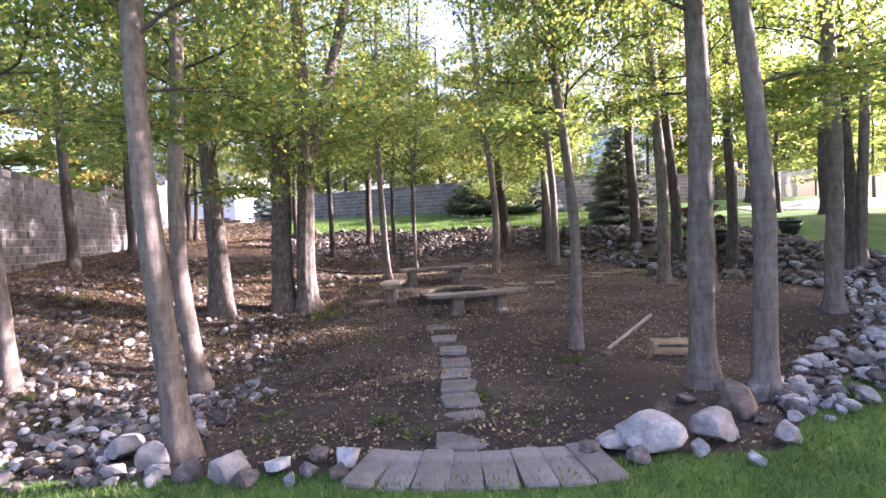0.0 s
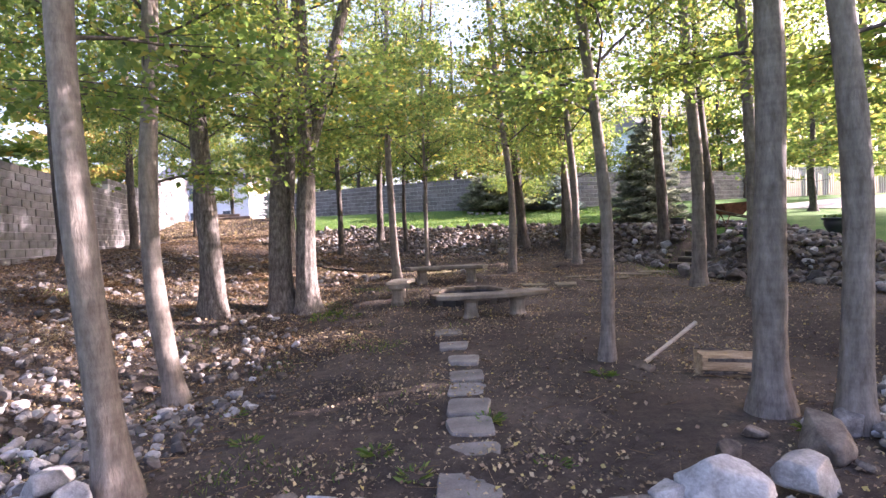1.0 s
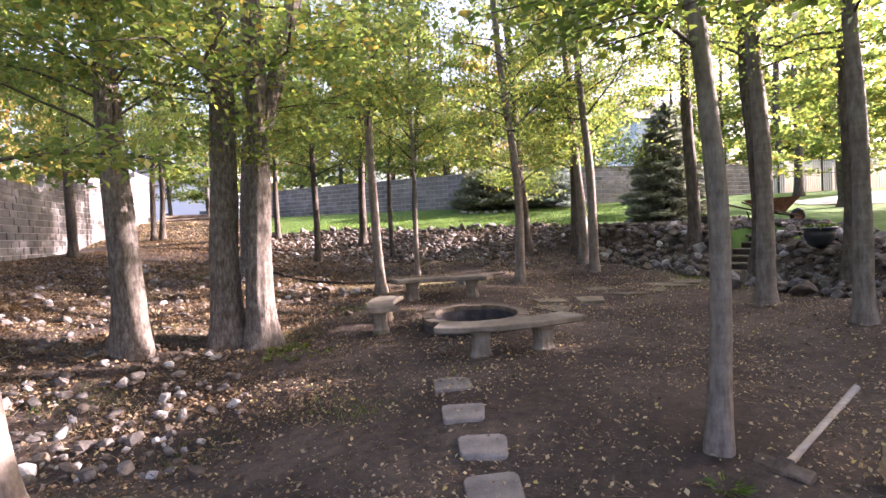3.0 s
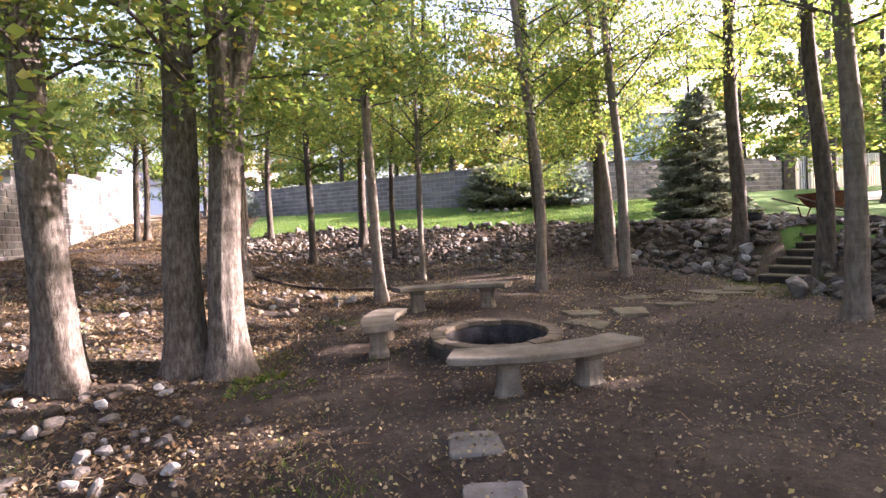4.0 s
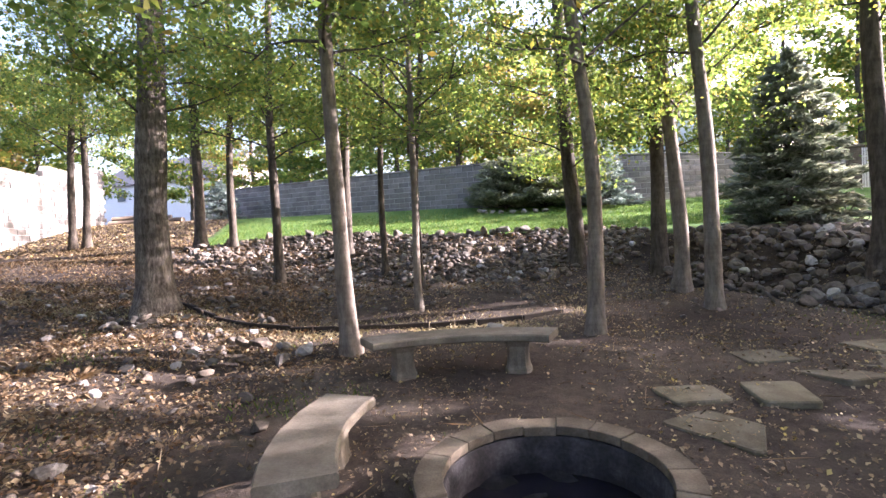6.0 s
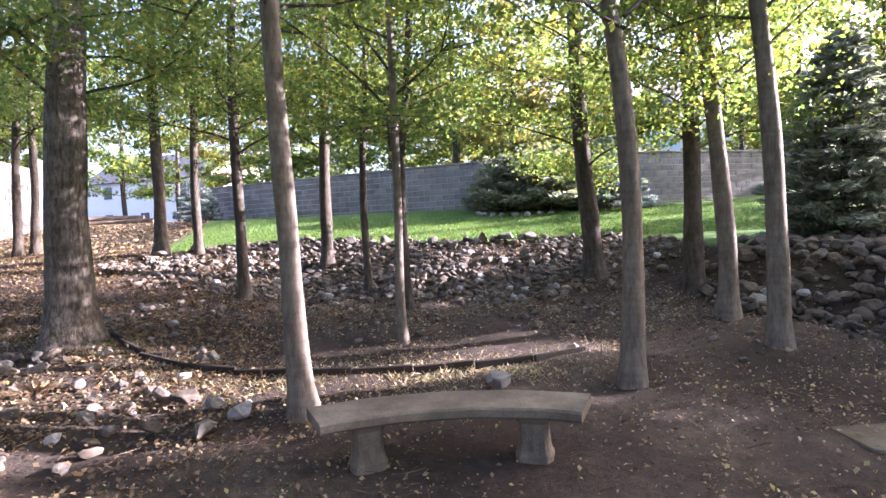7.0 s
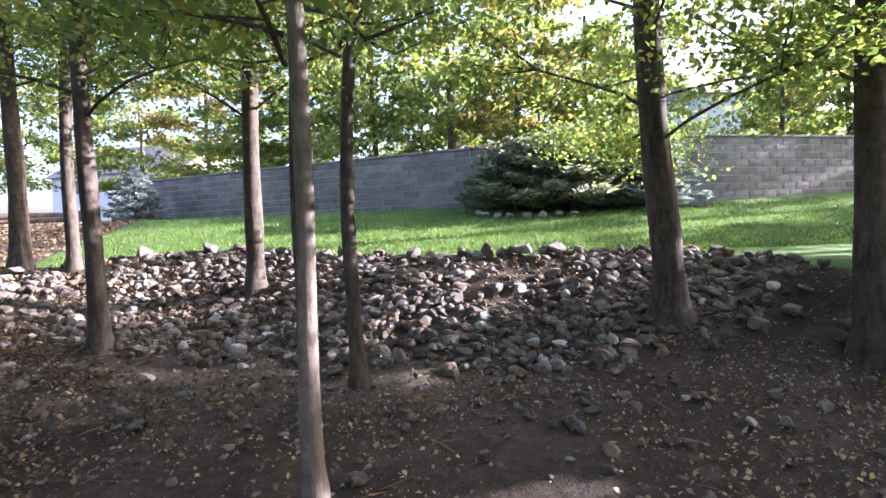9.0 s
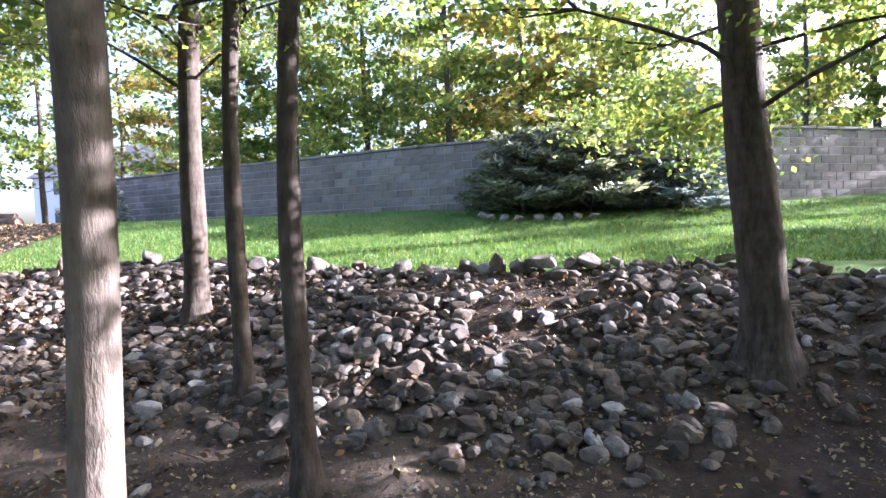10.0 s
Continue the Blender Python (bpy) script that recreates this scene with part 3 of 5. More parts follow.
for k, (at, start, turn, long, leaves) in enumerate(BOUGHS):
    r = np.random.default_rng(810 + k)
    home = min(grove, key=lambda q: math.dist(q, at))
    a, start = radians(turn), np.array(start)
    way, side = np.array([math.cos(a), math.sin(a), 0.0]), np.array([-math.sin(a), math.cos(a), 0.0])

    def bough_at(u):
        return start + way * long * u + np.array([0, 0, 0.35 * long * u - 0.3 * long * u * u])

    twigs = [tube([bough_at(u) for u in (0, 0.25, 0.5, 0.75, 1.0)], [0.018, 0.014, 0.01, 0.007, 0.003], 6)]
    spots = [bough_at(u) for u in (0.35, 0.5, 0.65, 0.8, 0.95)]
    for j in range(8):
        b = bough_at(0.25 + 0.09 * j)
        tip = b + side * (1 if j % 2 else -1) * long * r.uniform(0.2, 0.4) + way * long * 0.16 + np.array([0, 0, r.uniform(-0.1, 0.06)])
        twigs.append(tube([b, (b + tip) / 2, tip], [0.007, 0.005, 0.002], 4))
        spots += [(b + tip) / 2, tip]
    bough = part("bough", mesh_of("bough", *joined(twigs), BARK_DARK), grove[home])
    p = np.array(spots)[r.integers(len(spots), size=leaves)] + r.normal(size=(leaves, 3)) * (0.14, 0.14, 0.06)
    part("leaves", leaf_mesh("leaves", p, r.normal(size=(leaves, 3)) * 0.5 + (0, 0, 0.9), r.uniform(0.05, 0.095, leaves), LEAF), bough)

# woods beyond the walls, and trees added in the east to cast shade
FAR_CROWNS = [crown_meshes(70 + i, 11.0, 2.0, 3.4, 6000, 0.23, 1.0, (LEAF, LEAF, LEAF_GOLD, LEAF)[i], BARK_DARK) for i in range(4)]
FAR_CROWNS.append(crown_meshes(90, 11.0, 1.9, 3.7, 9500, 0.3, 1.0, LEAF, BARK_DARK))
FAR_TRUNKS = [trunk_mesh(0.3, 10.5, i + 200, BARK_DARK, extra=FAR_CROWNS[i][0]) for i in range(5)]
FAR = [(-22, 34), (-18.5, 39), (-13, 42), (-9, 37), (-5.5, 43), (-3, 35.5), (0.5, 40), (3, 35), (5.5, 44), (8.5, 38), (22, 46),
       (18, 37), (23, 34), (27, 40), (33, 36), (-15, 16), (-14, 9), (-13, 5.5), (-21, 29), (-26, 40), (12, 50), (-12, 52), (2, 53), (38, 44), (20.5, 45), (-6, 34.5), (0.2, 34.5), (6.2, 36.5), (14.2, 35.6), (-1.5, 47), (8, 48), (-19, 46), (30, 47), (-20, 33)]
# added trees, most out of view, that shade the hollow: x, y, tall, wide
EAST_SHADERS = [(14.2, 1.9, 0.9, 1.0), (13.6, 4.6, 0.85, 1.0), (15.6, 6.8, 0.62, 1.0), (14.4, 9.3, 0.5, 0.8), (16.2, 10.6, 0.52, 0.7), (17.0, 12.4, 0.48, 0.6), (16.0, 12.7, 0.5, 0.75), (15.5, 14.5, 0.43, 0.5), (15.5, 15.9, 0.5, 0.4), (19.5, 16.0, 0.5, 0.6), (19.8, 17.72, 0.58, 0.46), (20.0, 20.4, 0.63, 0.46), (19.9, 18.9, 0.5, 0.5),
        (18.5, 32.4, 0.9, 1.0), (22.0, 33.6, 0.9, 1.0), (25.5, 33.0, 0.9, 1.1), (13.8, 21.5, 0.55, 0.92), (23.0, 28.6, 0.62, 0.9), (20.5, 24.8, 0.5, 0.5), (17.5, 3.3, 0.9, 1.0)]
for i, (x, y, tall, k) in enumerate([(x, y, 0.8 + 0.12 * (k % 3), 0.85 + 0.1 * (k % 4)) for k, (x, y) in enumerate(FAR)] + EAST_SHADERS):
    t = thing("tree", pose(x, y, ground_z(x, y), 0, 0, i * 50), "tall tree with green to golden autumn leaves round the garden, some in the east added to cast shade", "tree", "trees beyond the garden")
    kind_ = (4 if y < 19 else 3) if i >= len(FAR) else (i * 3 + i // 4) % 4
    leaves = FAR_CROWNS[kind_][1]
    m = Matrix.Diagonal((k, k, tall, 1))
    part("trunk", FAR_TRUNKS[kind_], t, m=m)
    part("crown", leaves, t, m=m)


# tall bare-stemmed trees beyond the lawn, added to dapple the bank and west wall
tall_limbs, tall_leaves = crown_meshes(95, 15.0, 7.2, 2.9, 2400, 0.18, 1.0, LEAF, BARK_DARK)
tall_limbs = [mesh_of("limb", *q, BARK_DARK) for q in tall_limbs]
tall_trunk = trunk_mesh(0.34, 14.6, 260, BARK_DARK)
for k, (x, y) in enumerate([(14.5, 19.8), (16.4, 16.0), (15.0, 25.5), (17.5, 30.6)]):
    t = thing("tree", pose(x, y, ground_z(x, y), 0, 0, 80 * k), "tall tree with a high crown on a long bare trunk, added to cast shade", "tree", "trees beyond the garden")
    part("trunk", tall_trunk, t)
    for q in tall_limbs:
        part("limb", q, t)
    part("crown", tall_leaves, t)


def conifer(name, x, y, height, radius, mat, label, category, sprays=9000, seed=1, bare=0.06, droop=0.25, length=0.2, taper=0.8):
    r = np.random.default_rng(seed)
    t = thing(name, pose(x, y, ground_z(x, y) - 0.03), label, category)
    n_b = int(24 * height)
    pieces, places, normals = [], [], []
    for i in range(n_b):
        u = (i + 0.5) / n_b
        z = height * (bare + (0.96 - bare) * u)
        turn = i * 2.39996
        long = radius * (1 - u) ** taper * r.uniform(0.75, 1.12) + 0.08
        way = np.array([math.cos(turn), math.sin(turn), 0.0])
        pts = [np.array([0, 0, z]) + way * long * v + np.array([0, 0, -droop * long * v + 0.3 * droop * long * v * v]) for v in (0, 0.35, 0.7, 1.0)]
        pieces.append(tube(pts, [0.016, 0.011, 0.007, 0.003], 4))
        m = max(6, int(sprays / n_b * (0.4 + 1.2 * (1 - u))))
        v = r.uniform(0.12, 1.05, m) ** 0.75
        side = np.array([-way[1], way[0], 0])
        off = r.normal(size=m) * 0.13 * long * (1.2 - 0.5 * v)
        p = np.array([0, 0, z]) + way * (long * v)[:, None] + side * off[:, None] + np.array([0, 0, 1.0]) * (-droop * long * v + 0.3 * droop * long * v * v + r.normal(size=m) * 0.035)[:, None]
        places.append(p)
        normals.append(way * 0.8 + side * np.sign(off)[:, None] * 0.7 + r.normal(size=(m, 3)) * 0.35 + (0, 0, 0.05))
    stem = tube([(0, 0, -0.2), (0, 0, height * 0.5), (0, 0, height * 0.97)], [0.07, 0.045, 0.008], 8)
    part("trunk", mesh_of("trunk", *joined([stem] + pieces), BARK_DARK), t)
    places, normals = np.concatenate(places), np.concatenate(normals)
    part("needles", leaf_mesh("needles", places, normals, length * r.uniform(0.6, 1.2, len(places)), mat, "spray"), t)
    return t


conifer("spruce_tree", 6.3, 18.2, 3.5, 1.3, NEEDLE, "grey-green spruce with drooping tiers on the lawn edge", "conifer", 17000, 3, 0.03, 0.12, 0.2, 0.62)
conifer("blue_spruce", 4.7, 25.4, 2.3, 1.15, NEEDLE_BLUE, "bluish silvery young spruce in front of the block wall", "conifer", 10000, 4, 0.03, 0.05, 0.17, 0.55)
conifer("pine_shrub", 2.9, 25.5, 2.0, 1.5, NEEDLE_DARK, "wide dark green pine shrub against the block wall", "shrub", 11000, 5, 0.04, -0.2, 0.2, 0.38)
conifer("pine_shrub", 1.6, 25.7, 1.75, 1.3, NEEDLE_DARK, "low dark pine shrub against the block wall", "shrub", 9000, 6, 0.04, -0.2, 0.2, 0.38)
conifer("juniper_shrub", -9.6, 29.2, 1.7, 1.0, NEEDLE_BLUE, "grey-blue juniper by the end of the wall", "shrub", 5000, 8, 0.03, -0.1, 0.16)

# ---- fire pit ----


def wedge(inner, outer, angle, height, bevel=0.008):
    """A ring block from z 0 to height, centred on the +x side of its ring."""
    bm = bmesh.new()
    rows = []
    for z in (0, height):
        row = []
        for rad in (inner, outer):
            for k in range(4):
                a = angle * (k / 3 - 0.5)
                row.append(bm.verts.new((rad * math.cos(a), rad * math.sin(a), z)))
        rows.append(row)
    lo, hi = rows
    for k in range(3):
        bm.faces.new((lo[k], lo[k + 1], lo[k + 5], lo[k + 4]))
        bm.faces.new((hi[k], hi[k + 1], hi[k + 5], hi[k + 4]))
        bm.faces.new((lo[k], lo[k + 1], hi[k + 1], hi[k]))
        bm.faces.new((lo[k + 4], lo[k + 5], hi[k + 5], hi[k + 4]))
    for k in (0, 3):
        bm.faces.new((lo[k], lo[k + 4], hi[k + 4], hi[k]))
    bmesh.ops.recalc_face_normals(bm, faces=bm.faces)
    sharp = [e for e in bm.edges if e.is_manifold and e.calc_face_angle() > 0.6]
    bmesh.ops.bevel(bm, geom=sharp, offset=bevel, segments=1, affect="EDGES")
    return bm


pit_z = (ground_z(PIT[0] - 0.9, PIT[1]) + ground_z(PIT[0] + 0.9, PIT[1])) / 2 - 0.04
pit = thing("fire_pit", pose(*PIT, pit_z, 2.2, 0, 0), "round fire pit of grey concrete wedge blocks with sooty inside", "fire pit")
cap_data = mesh_bm("cap_block", wedge(0.61, 0.77, 2 * math.pi / 18 - 0.003, 0.06, 0.004), CAP_STONE)
low_data = mesh_bm("wall_block", wedge(0.63, 0.76, 2 * math.pi / 18 - 0.012, 0.22, 0.006), DARK_BLOCK)
for i in range(18):
    a = 360 / 18 * i + 8
    part("cap_block", cap_data, pit, m=pose(0, 0, 0.14 + 0.004 * math.sin(i * 3), 0, 0.5 * math.sin(i * 2), a))
    part("wall_block", low_data, pit, m=pose(0, 0, -0.085, 0, 0, a + 10))
ring = []
for k in range(40):
    t = 2 * math.pi * k / 40
    ring += [(0.625 * math.cos(t), 0.625 * math.sin(t), 0.135), (0.595 * math.cos(t), 0.595 * math.sin(t), 0.135), (0.595 * math.cos(t), 0.595 * math.sin(t), -0.3), (0.625 * math.cos(t), 0.625 * math.sin(t), -0.3)]
ring_faces = [(4 * k + j, 4 * k + (j + 1) % 4, 4 * ((k + 1) % 40) + (j + 1) % 4, 4 * ((k + 1) % 40) + j) for k in range(40) for j in range(4)]
part("liner", mesh_of("liner", ring, ring_faces, SOOT), pit, "soot-blackened inner ring")
ash, ash_faces = [(0, 0, -0.1)], []
for j in range(1, 9):
    for k in range(32):
        t, rad = 2 * math.pi * k / 32, 0.6 * j / 8
        ash.append((rad * math.cos(t), rad * math.sin(t), -0.11 + 0.045 * noise.noise((rad * math.cos(t) * 5, rad * math.sin(t) * 5, 9.0))))
ash_faces += [(0, 1 + k, 1 + (k + 1) % 32) for k in range(32)]
ash_faces += [(1 + 32 * j + k, 1 + 32 * j + (k + 1) % 32, 33 + 32 * j + (k + 1) % 32, 33 + 32 * j + k) for j in range(7) for k in range(32)]
part("ash_bed", mesh_of("ash_bed", ash, ash_faces, ASH), pit, "black ash with bits of charred wood")
pool = [(0, 0, 0)] + [(0.6 * math.cos(2 * math.pi * k / 40), 0.6 * math.sin(2 * math.pi * k / 40), 0) for k in range(40)]
part("rain_water", mesh_of("rain_water", pool, [(0, 1 + k, 1 + (k + 1) % 40) for k in range(40)], WATER), pit, "dark still rainwater over the ash", m=pose(0, 0, -0.085, -2.2, 0, 0))


# ---- curved benches ----
def bench(cx, cy, facing, half, legs, label, radius=2.1, width=0.4, rise=0.37):
    """A curved slab on two pedestals; facing: degrees from the ring's centre to the bench's middle, from +x."""
    mx, my = cx + radius * math.cos(radians(facing)), cy + radius * math.sin(radians(facing))
    z = ground_z(mx, my)
    b = thing("curved_bench", pose(cx, cy, z, 0, 0, facing), label, "bench", "benches round the fire pit")
    bm = bmesh.new()
    n, sections = 18, []
    for k in range(n + 1):
        a = radians(-half + 2 * half * k / n)
        c, s = math.cos(a), math.sin(a)
        prof = [(radius - width / 2 + 0.018, 0), (radius + width / 2 - 0.018, 0), (radius + width / 2, 0.016), (radius + width / 2, 0.062), (radius + width / 2 - 0.012, 0.075),
                (radius - width / 2 + 0.012, 0.075), (radius - width / 2, 0.062), (radius - width / 2, 0.016)]
        sections.append([bm.verts.new((r * c, r * s, h + 0.002 * math.sin(k * 1.3 + r * 9))) for r, h in prof])
    for p, q in zip(sections, sections[1:]):
        for j in range(8):
            bm.faces.new((p[j], p[(j + 1) % 8], q[(j + 1) % 8], q[j]))
    bm.faces.new(sections[0])
    bm.faces.new(sections[-1][::-1])
    part("seat", mesh_bm("seat", bm, CONCRETE), b, m=pose(0, 0, rise - 0.075))
    bm = bmesh.new()
    rows = []
    for h, wx, wy in ((-0.12, 0.115, 0.125), (0.015, 0.118, 0.128), (0.05, 0.104, 0.112), (0.09, 0.097, 0.105), (0.16, 0.094, 0.102), (0.23, 0.097, 0.105), (0.265, 0.112, 0.122), (rise - 0.077, 0.12, 0.132)):
        row = []
        for k in range(20):
            t = 2 * math.pi * k / 20
            sq = (abs(math.cos(t)) ** 5 + abs(math.sin(t)) ** 5) ** (-1 / 5)
            flute = 1 - (0.06 if k % 2 and 0.0 < h < 0.12 else 0.03 if k % 2 and h < 0.25 else 0)
            row.append(bm.verts.new((wx * sq * flute * math.cos(t), wy * sq * flute * math.sin(t), h)))
        rows.append(row)
    for p, q in zip(rows, rows[1:]):
        for k in range(20):
            bm.faces.new((p[k], p[(k + 1) % 20], q[(k + 1) % 20], q[k]))
    bm.faces.new(rows[0][::-1])
    bm.faces.new(rows[-1])
    leg_data = mesh_bm("pedestal", bm, CONCRETE)
    for a in (-legs, legs):
        part("pedestal", leg_data, b, m=pose(radius * math.cos(radians(a)), radius * math.sin(radians(a)), 0, 0, 0, a))
    return b


bench(0.12, 11.2, -76.1, 24, 10.5, "curved grey concrete bench in shade by the fire pit")
bench(1.0, 10.93, 180, 18, 9.5, "short curved concrete bench in a patch of sun")
bench(-0.12, 10.93, 92, 25, 15.5, "curved concrete bench behind the fire pit")


# ---- stepping stones, edging and flagstones ----
def slab(width, depth, height, seed, corner=0.06, sides=4, rough=0.012):
    r = np.random.default_rng(seed)
    bm = bmesh.new()
    out = []
    if sides == 4:
        for cx, cy, a0 in ((1, 1, 0), (-1, 1, 90), (-1, -1, 180), (1, -1, 270)):
            jx, jy = r.normal(size=2) * rough
            for k in range(3):
                a = radians(a0 + 45 * k)
                out.append((cx * (width / 2 - corner) + corner * math.cos(a) + jx, cy * (depth / 2 - corner) + corner * math.sin(a) + jy))
    else:
        for k in range(sides):
            a = 2 * math.pi * k / sides + r.uniform(-0.25, 0.25)
            q = r.uniform(0.78, 1.12)
            out.append((width / 2 * q * math.cos(a), depth / 2 * q * math.sin(a)))
    lo = [bm.verts.new((x, y, 0)) for x, y in out]
    mid = [bm.verts.new((x, y, height * 0.82)) for x, y in out]
    top = [bm.verts.new((x * 0.965, y * 0.965, height + r.normal() * 0.0015)) for x, y in out]
    n = len(out)
    for a, b in ((lo, mid), (mid, top)):
        for k in range(n):
            bm.faces.new((a[k], a[(k + 1) % n], b[(k + 1) % n], b[k]))
    bm.faces.new(lo[::-1])
    bm.faces.new(top)
    return bm


STONE_DATA = [mesh_bm("stepping_stone", slab(0.36, 0.4, 0.07, i), PAVER) for i in range(4)]
for i, (x, y, turn) in enumerate([(0.06, 3.9, 2), (0.11, 4.32, -2), (0.1, 4.86, 3), (0.1, 5.33, 0), (0.1, 5.8, -2), (0.1, 6.25, 2), (0.08, 6.86, -4), (-0.03, 7.5, 5), (-0.11, 8.2, 3)]):
    thing("stepping_stone", pose(x, y, ground_z(x, y) - 0.05, 0.6 * math.sin(i * 5), 0.7 * math.cos(i * 3), turn), "rectangular grey concrete stepping stone sunk in dark soil", "stepping stone", "stepping stones to the fire pit", data=STONE_DATA[i % 4])

edging = thing("paved_edging", pose(0, 0, 0), "curved row of worn grey paving slabs at the lawn edge", "edging", kind="structure")
EDGE_DATA = [mesh_bm("paver", slab(0.208, 0.56, 0.09, 30 + i, 0.025, rough=0.006), PAVER) for i in range(4)]
for i in range(8):
    a = radians(-105.5 + 3.72 * i)
    x, y = 0.33 + 3.25 * math.cos(a), 6.58 + 3.25 * math.sin(a)
    part("paver", EDGE_DATA[i % 4], edging, m=pose(x, y, ground_z(x, y) - 0.045 + 0.008 * math.sin(i * 4), 0.8 * math.sin(i), 0.8 * math.cos(i * 2), math.degrees(a) + 90 + 1.5 * math.sin(i * 7)))

FLAGS = [(1.62, 12.15, 0.75, 0.5), (1.6, 11.5, 0.7, 0.6), (2.35, 12.1, 0.75, 0.5), (3.0, 12.5, 0.9, 0.5), (3.6, 12.75, 0.8, 0.55), (4.1, 13.1, 0.8, 0.6), (4.55, 13.4, 0.9, 0.6), (2.7, 13.0, 0.7, 0.45)]
for i, (x, y, w, d) in enumerate(FLAGS):
    thing("flagstone", pose(x, y, ground_z(x, y) - 0.045, 1.5 * math.sin(i), 1.5 * math.cos(2 * i), 40 * i), "irregular flat brownish flagstone lying in the soil", "flagstone", "flagstones to the steps", data=mesh_bm("flagstone", slab(w * 0.72, d * 0.95, 0.065, 50 + i, 0.05, rough=0.05), FLAG))


# ---- steps up to the lawn ----
steps = thing("garden_steps", pose(*STEPS, 0, 0, 0, -58), "timber-edged garden steps up to the lawn, treads coloured as lit and risers as shaded", "steps", kind="structure")
# light on the treads and shade on the risers are put into their colours
for k in range(6):
    z = 0.45 + 0.127 * k
    bm = bmesh.new()
    box_bm(bm, (0.86, 0.1, 0.2), pose(0.01 * math.sin(k * 2), 0.335 * k + 0.045, z - 0.035, 0, 0.6 * math.sin(k), math.cos(k * 3)), 0.012)
    part("riser", mesh_bm("riser", bm, DARK_TIMBER), steps)
    bm = bmesh.new()
    box_bm(bm, (0.9, 0.4, 0.03), pose(0.015 * math.sin(k * 2), 0.335 * k + 0.19, z + 0.075, 0, 0.6 * math.sin(k), math.cos(k * 3)), 0.012)
    part("tread", mesh_bm("tread", bm, FLAG), steps, "stone tread, paler than the riser to look lit")


# ---- wheelbarrow ----
def wheelbarrow(x, y, turn):
    w = thing("wheelbarrow", pose(x, y, ground_z(x, y), 0, 0, turn), "rusty old wheelbarrow parked on the lawn edge", "wheelbarrow")
    bm = bmesh.new()
    low = [(-0.28, -0.2, 0.33), (0.2, -0.17, 0.3), (0.2, 0.17, 0.3), (-0.28, 0.2, 0.33)]
    top = [(-0.46, -0.34, 0.62), (0.5, -0.31, 0.66), (0.5, 0.31, 0.66), (-0.46, 0.34, 0.62)]
    a = [bm.verts.new(v) for v in low]
    b = [bm.verts.new(v) for v in top]
    c = [bm.verts.new((v[0] * 0.95, v[1] * 0.94, v[2] - 0.005)) for v in top]
    d = [bm.verts.new((v[0] * 0.94, v[1] * 0.92, v[2] + 0.02)) for v in low]
    for p, q in ((a, b), (b, c), (c, d)):
        for k in range(4):
            bm.faces.new((p[k], p[(k + 1) % 4], q[(k + 1) % 4], q[k]))
    bm.faces.new(a[::-1])
    bm.faces.new(d)
    bmesh.ops.bevel(bm, geom=list(bm.edges), offset=0.012, segments=2, affect="EDGES")
    part("tray", mesh_bm("tray", bm, RUST), w, "rust-brown steel tray")
    for s in (-1, 1):
        part("handle", mesh_of("handle", *tube([(0.66, 0.06 * s, 0.2), (0.2, 0.16 * s, 0.29), (-0.4, 0.24 * s, 0.4), (-1.0, 0.3 * s, 0.56)], [0.02] * 4, 8), TIMBER), w)
        part("leg", mesh_of("leg", *tube([(-0.2, 0.2 * s, 0.33), (-0.34, 0.24 * s, -0.01), (-0.48, 0.22 * s, 0.36)], [0.014] * 3, 8), RUST), w)
    wheel, segs = [], []
    for k in range(24):
        t = 2 * math.pi * k / 24
        for m in range(8):
            p = 2 * math.pi * m / 8
            rad = 0.15 + 0.045 * math.cos(p)
            wheel.append((0.66 + rad * math.cos(t), 0.042 * math.sin(p), 0.19 + rad * math.sin(t)))
            segs.append((8 * k + m, 8 * k + (m + 1) % 8, 8 * ((k + 1) % 24) + (m + 1) % 8, 8 * ((k + 1) % 24) + m))
    tyre = part("wheel", mesh_of("wheel", wheel, segs, RUBBER), w)
    part("rim", mesh_of("rim", *tube([(0.66, -0.03, 0.19), (0.66, 0.03, 0.19)], [0.11, 0.11], 16), RUST), tyre)


wheelbarrow(7.6, 15.48, 8)


# ---- planters ----
def lathe(profile, sides=28):
    verts, faces = [], []
    for r, z in profile:
        verts += [(r * math.cos(2 * math.pi * k / sides), r * math.sin(2 * math.pi * k / sides), z) for k in range(sides)]
    for i in range(len(profile) - 1):
        for k in range(sides):
            a, b = i * sides + k, i * sides + (k + 1) % sides
            faces.append((a, b, b + sides, a + sides))
    faces.append(tuple(range(sides))[::-1])
    faces.append(tuple((len(profile) - 1) * sides + k for k in range(sides)))
    return verts, faces


POT = [(0.12, 0.0), (0.15, 0.02), (0.2, 0.1), (0.245, 0.2), (0.255, 0.28), (0.24, 0.33), (0.29, 0.345), (0.3, 0.37), (0.285, 0.385), (0.23, 0.38), (0.225, 0.3), (0.05, 0.29)]


def planter(x, y, scale, label):
    t = thing("planter", pose(x, y, ground_z(x, y)) @ Matrix.Scale(scale, 4), label, "planter", "planters on the stone bank")
    part("pot", mesh_of("pot", *lathe(POT), GLAZED), t)
    r = np.random.default_rng(int(x * 100))
    n = 160
    p = np.stack([r.normal(size=n) * 0.11, r.normal(size=n) * 0.11, 0.33 + r.uniform(0, 0.1, n)], 1)
    part("plant", leaf_mesh("plant", p, r.normal(size=(n, 3)) + (0, 0, 0.8), r.uniform(0.05, 0.1, n), WEED), t, "sparse green foliage")


planter(6.5, 12.4, 0.95, "round dark glazed planter with a wide rim")
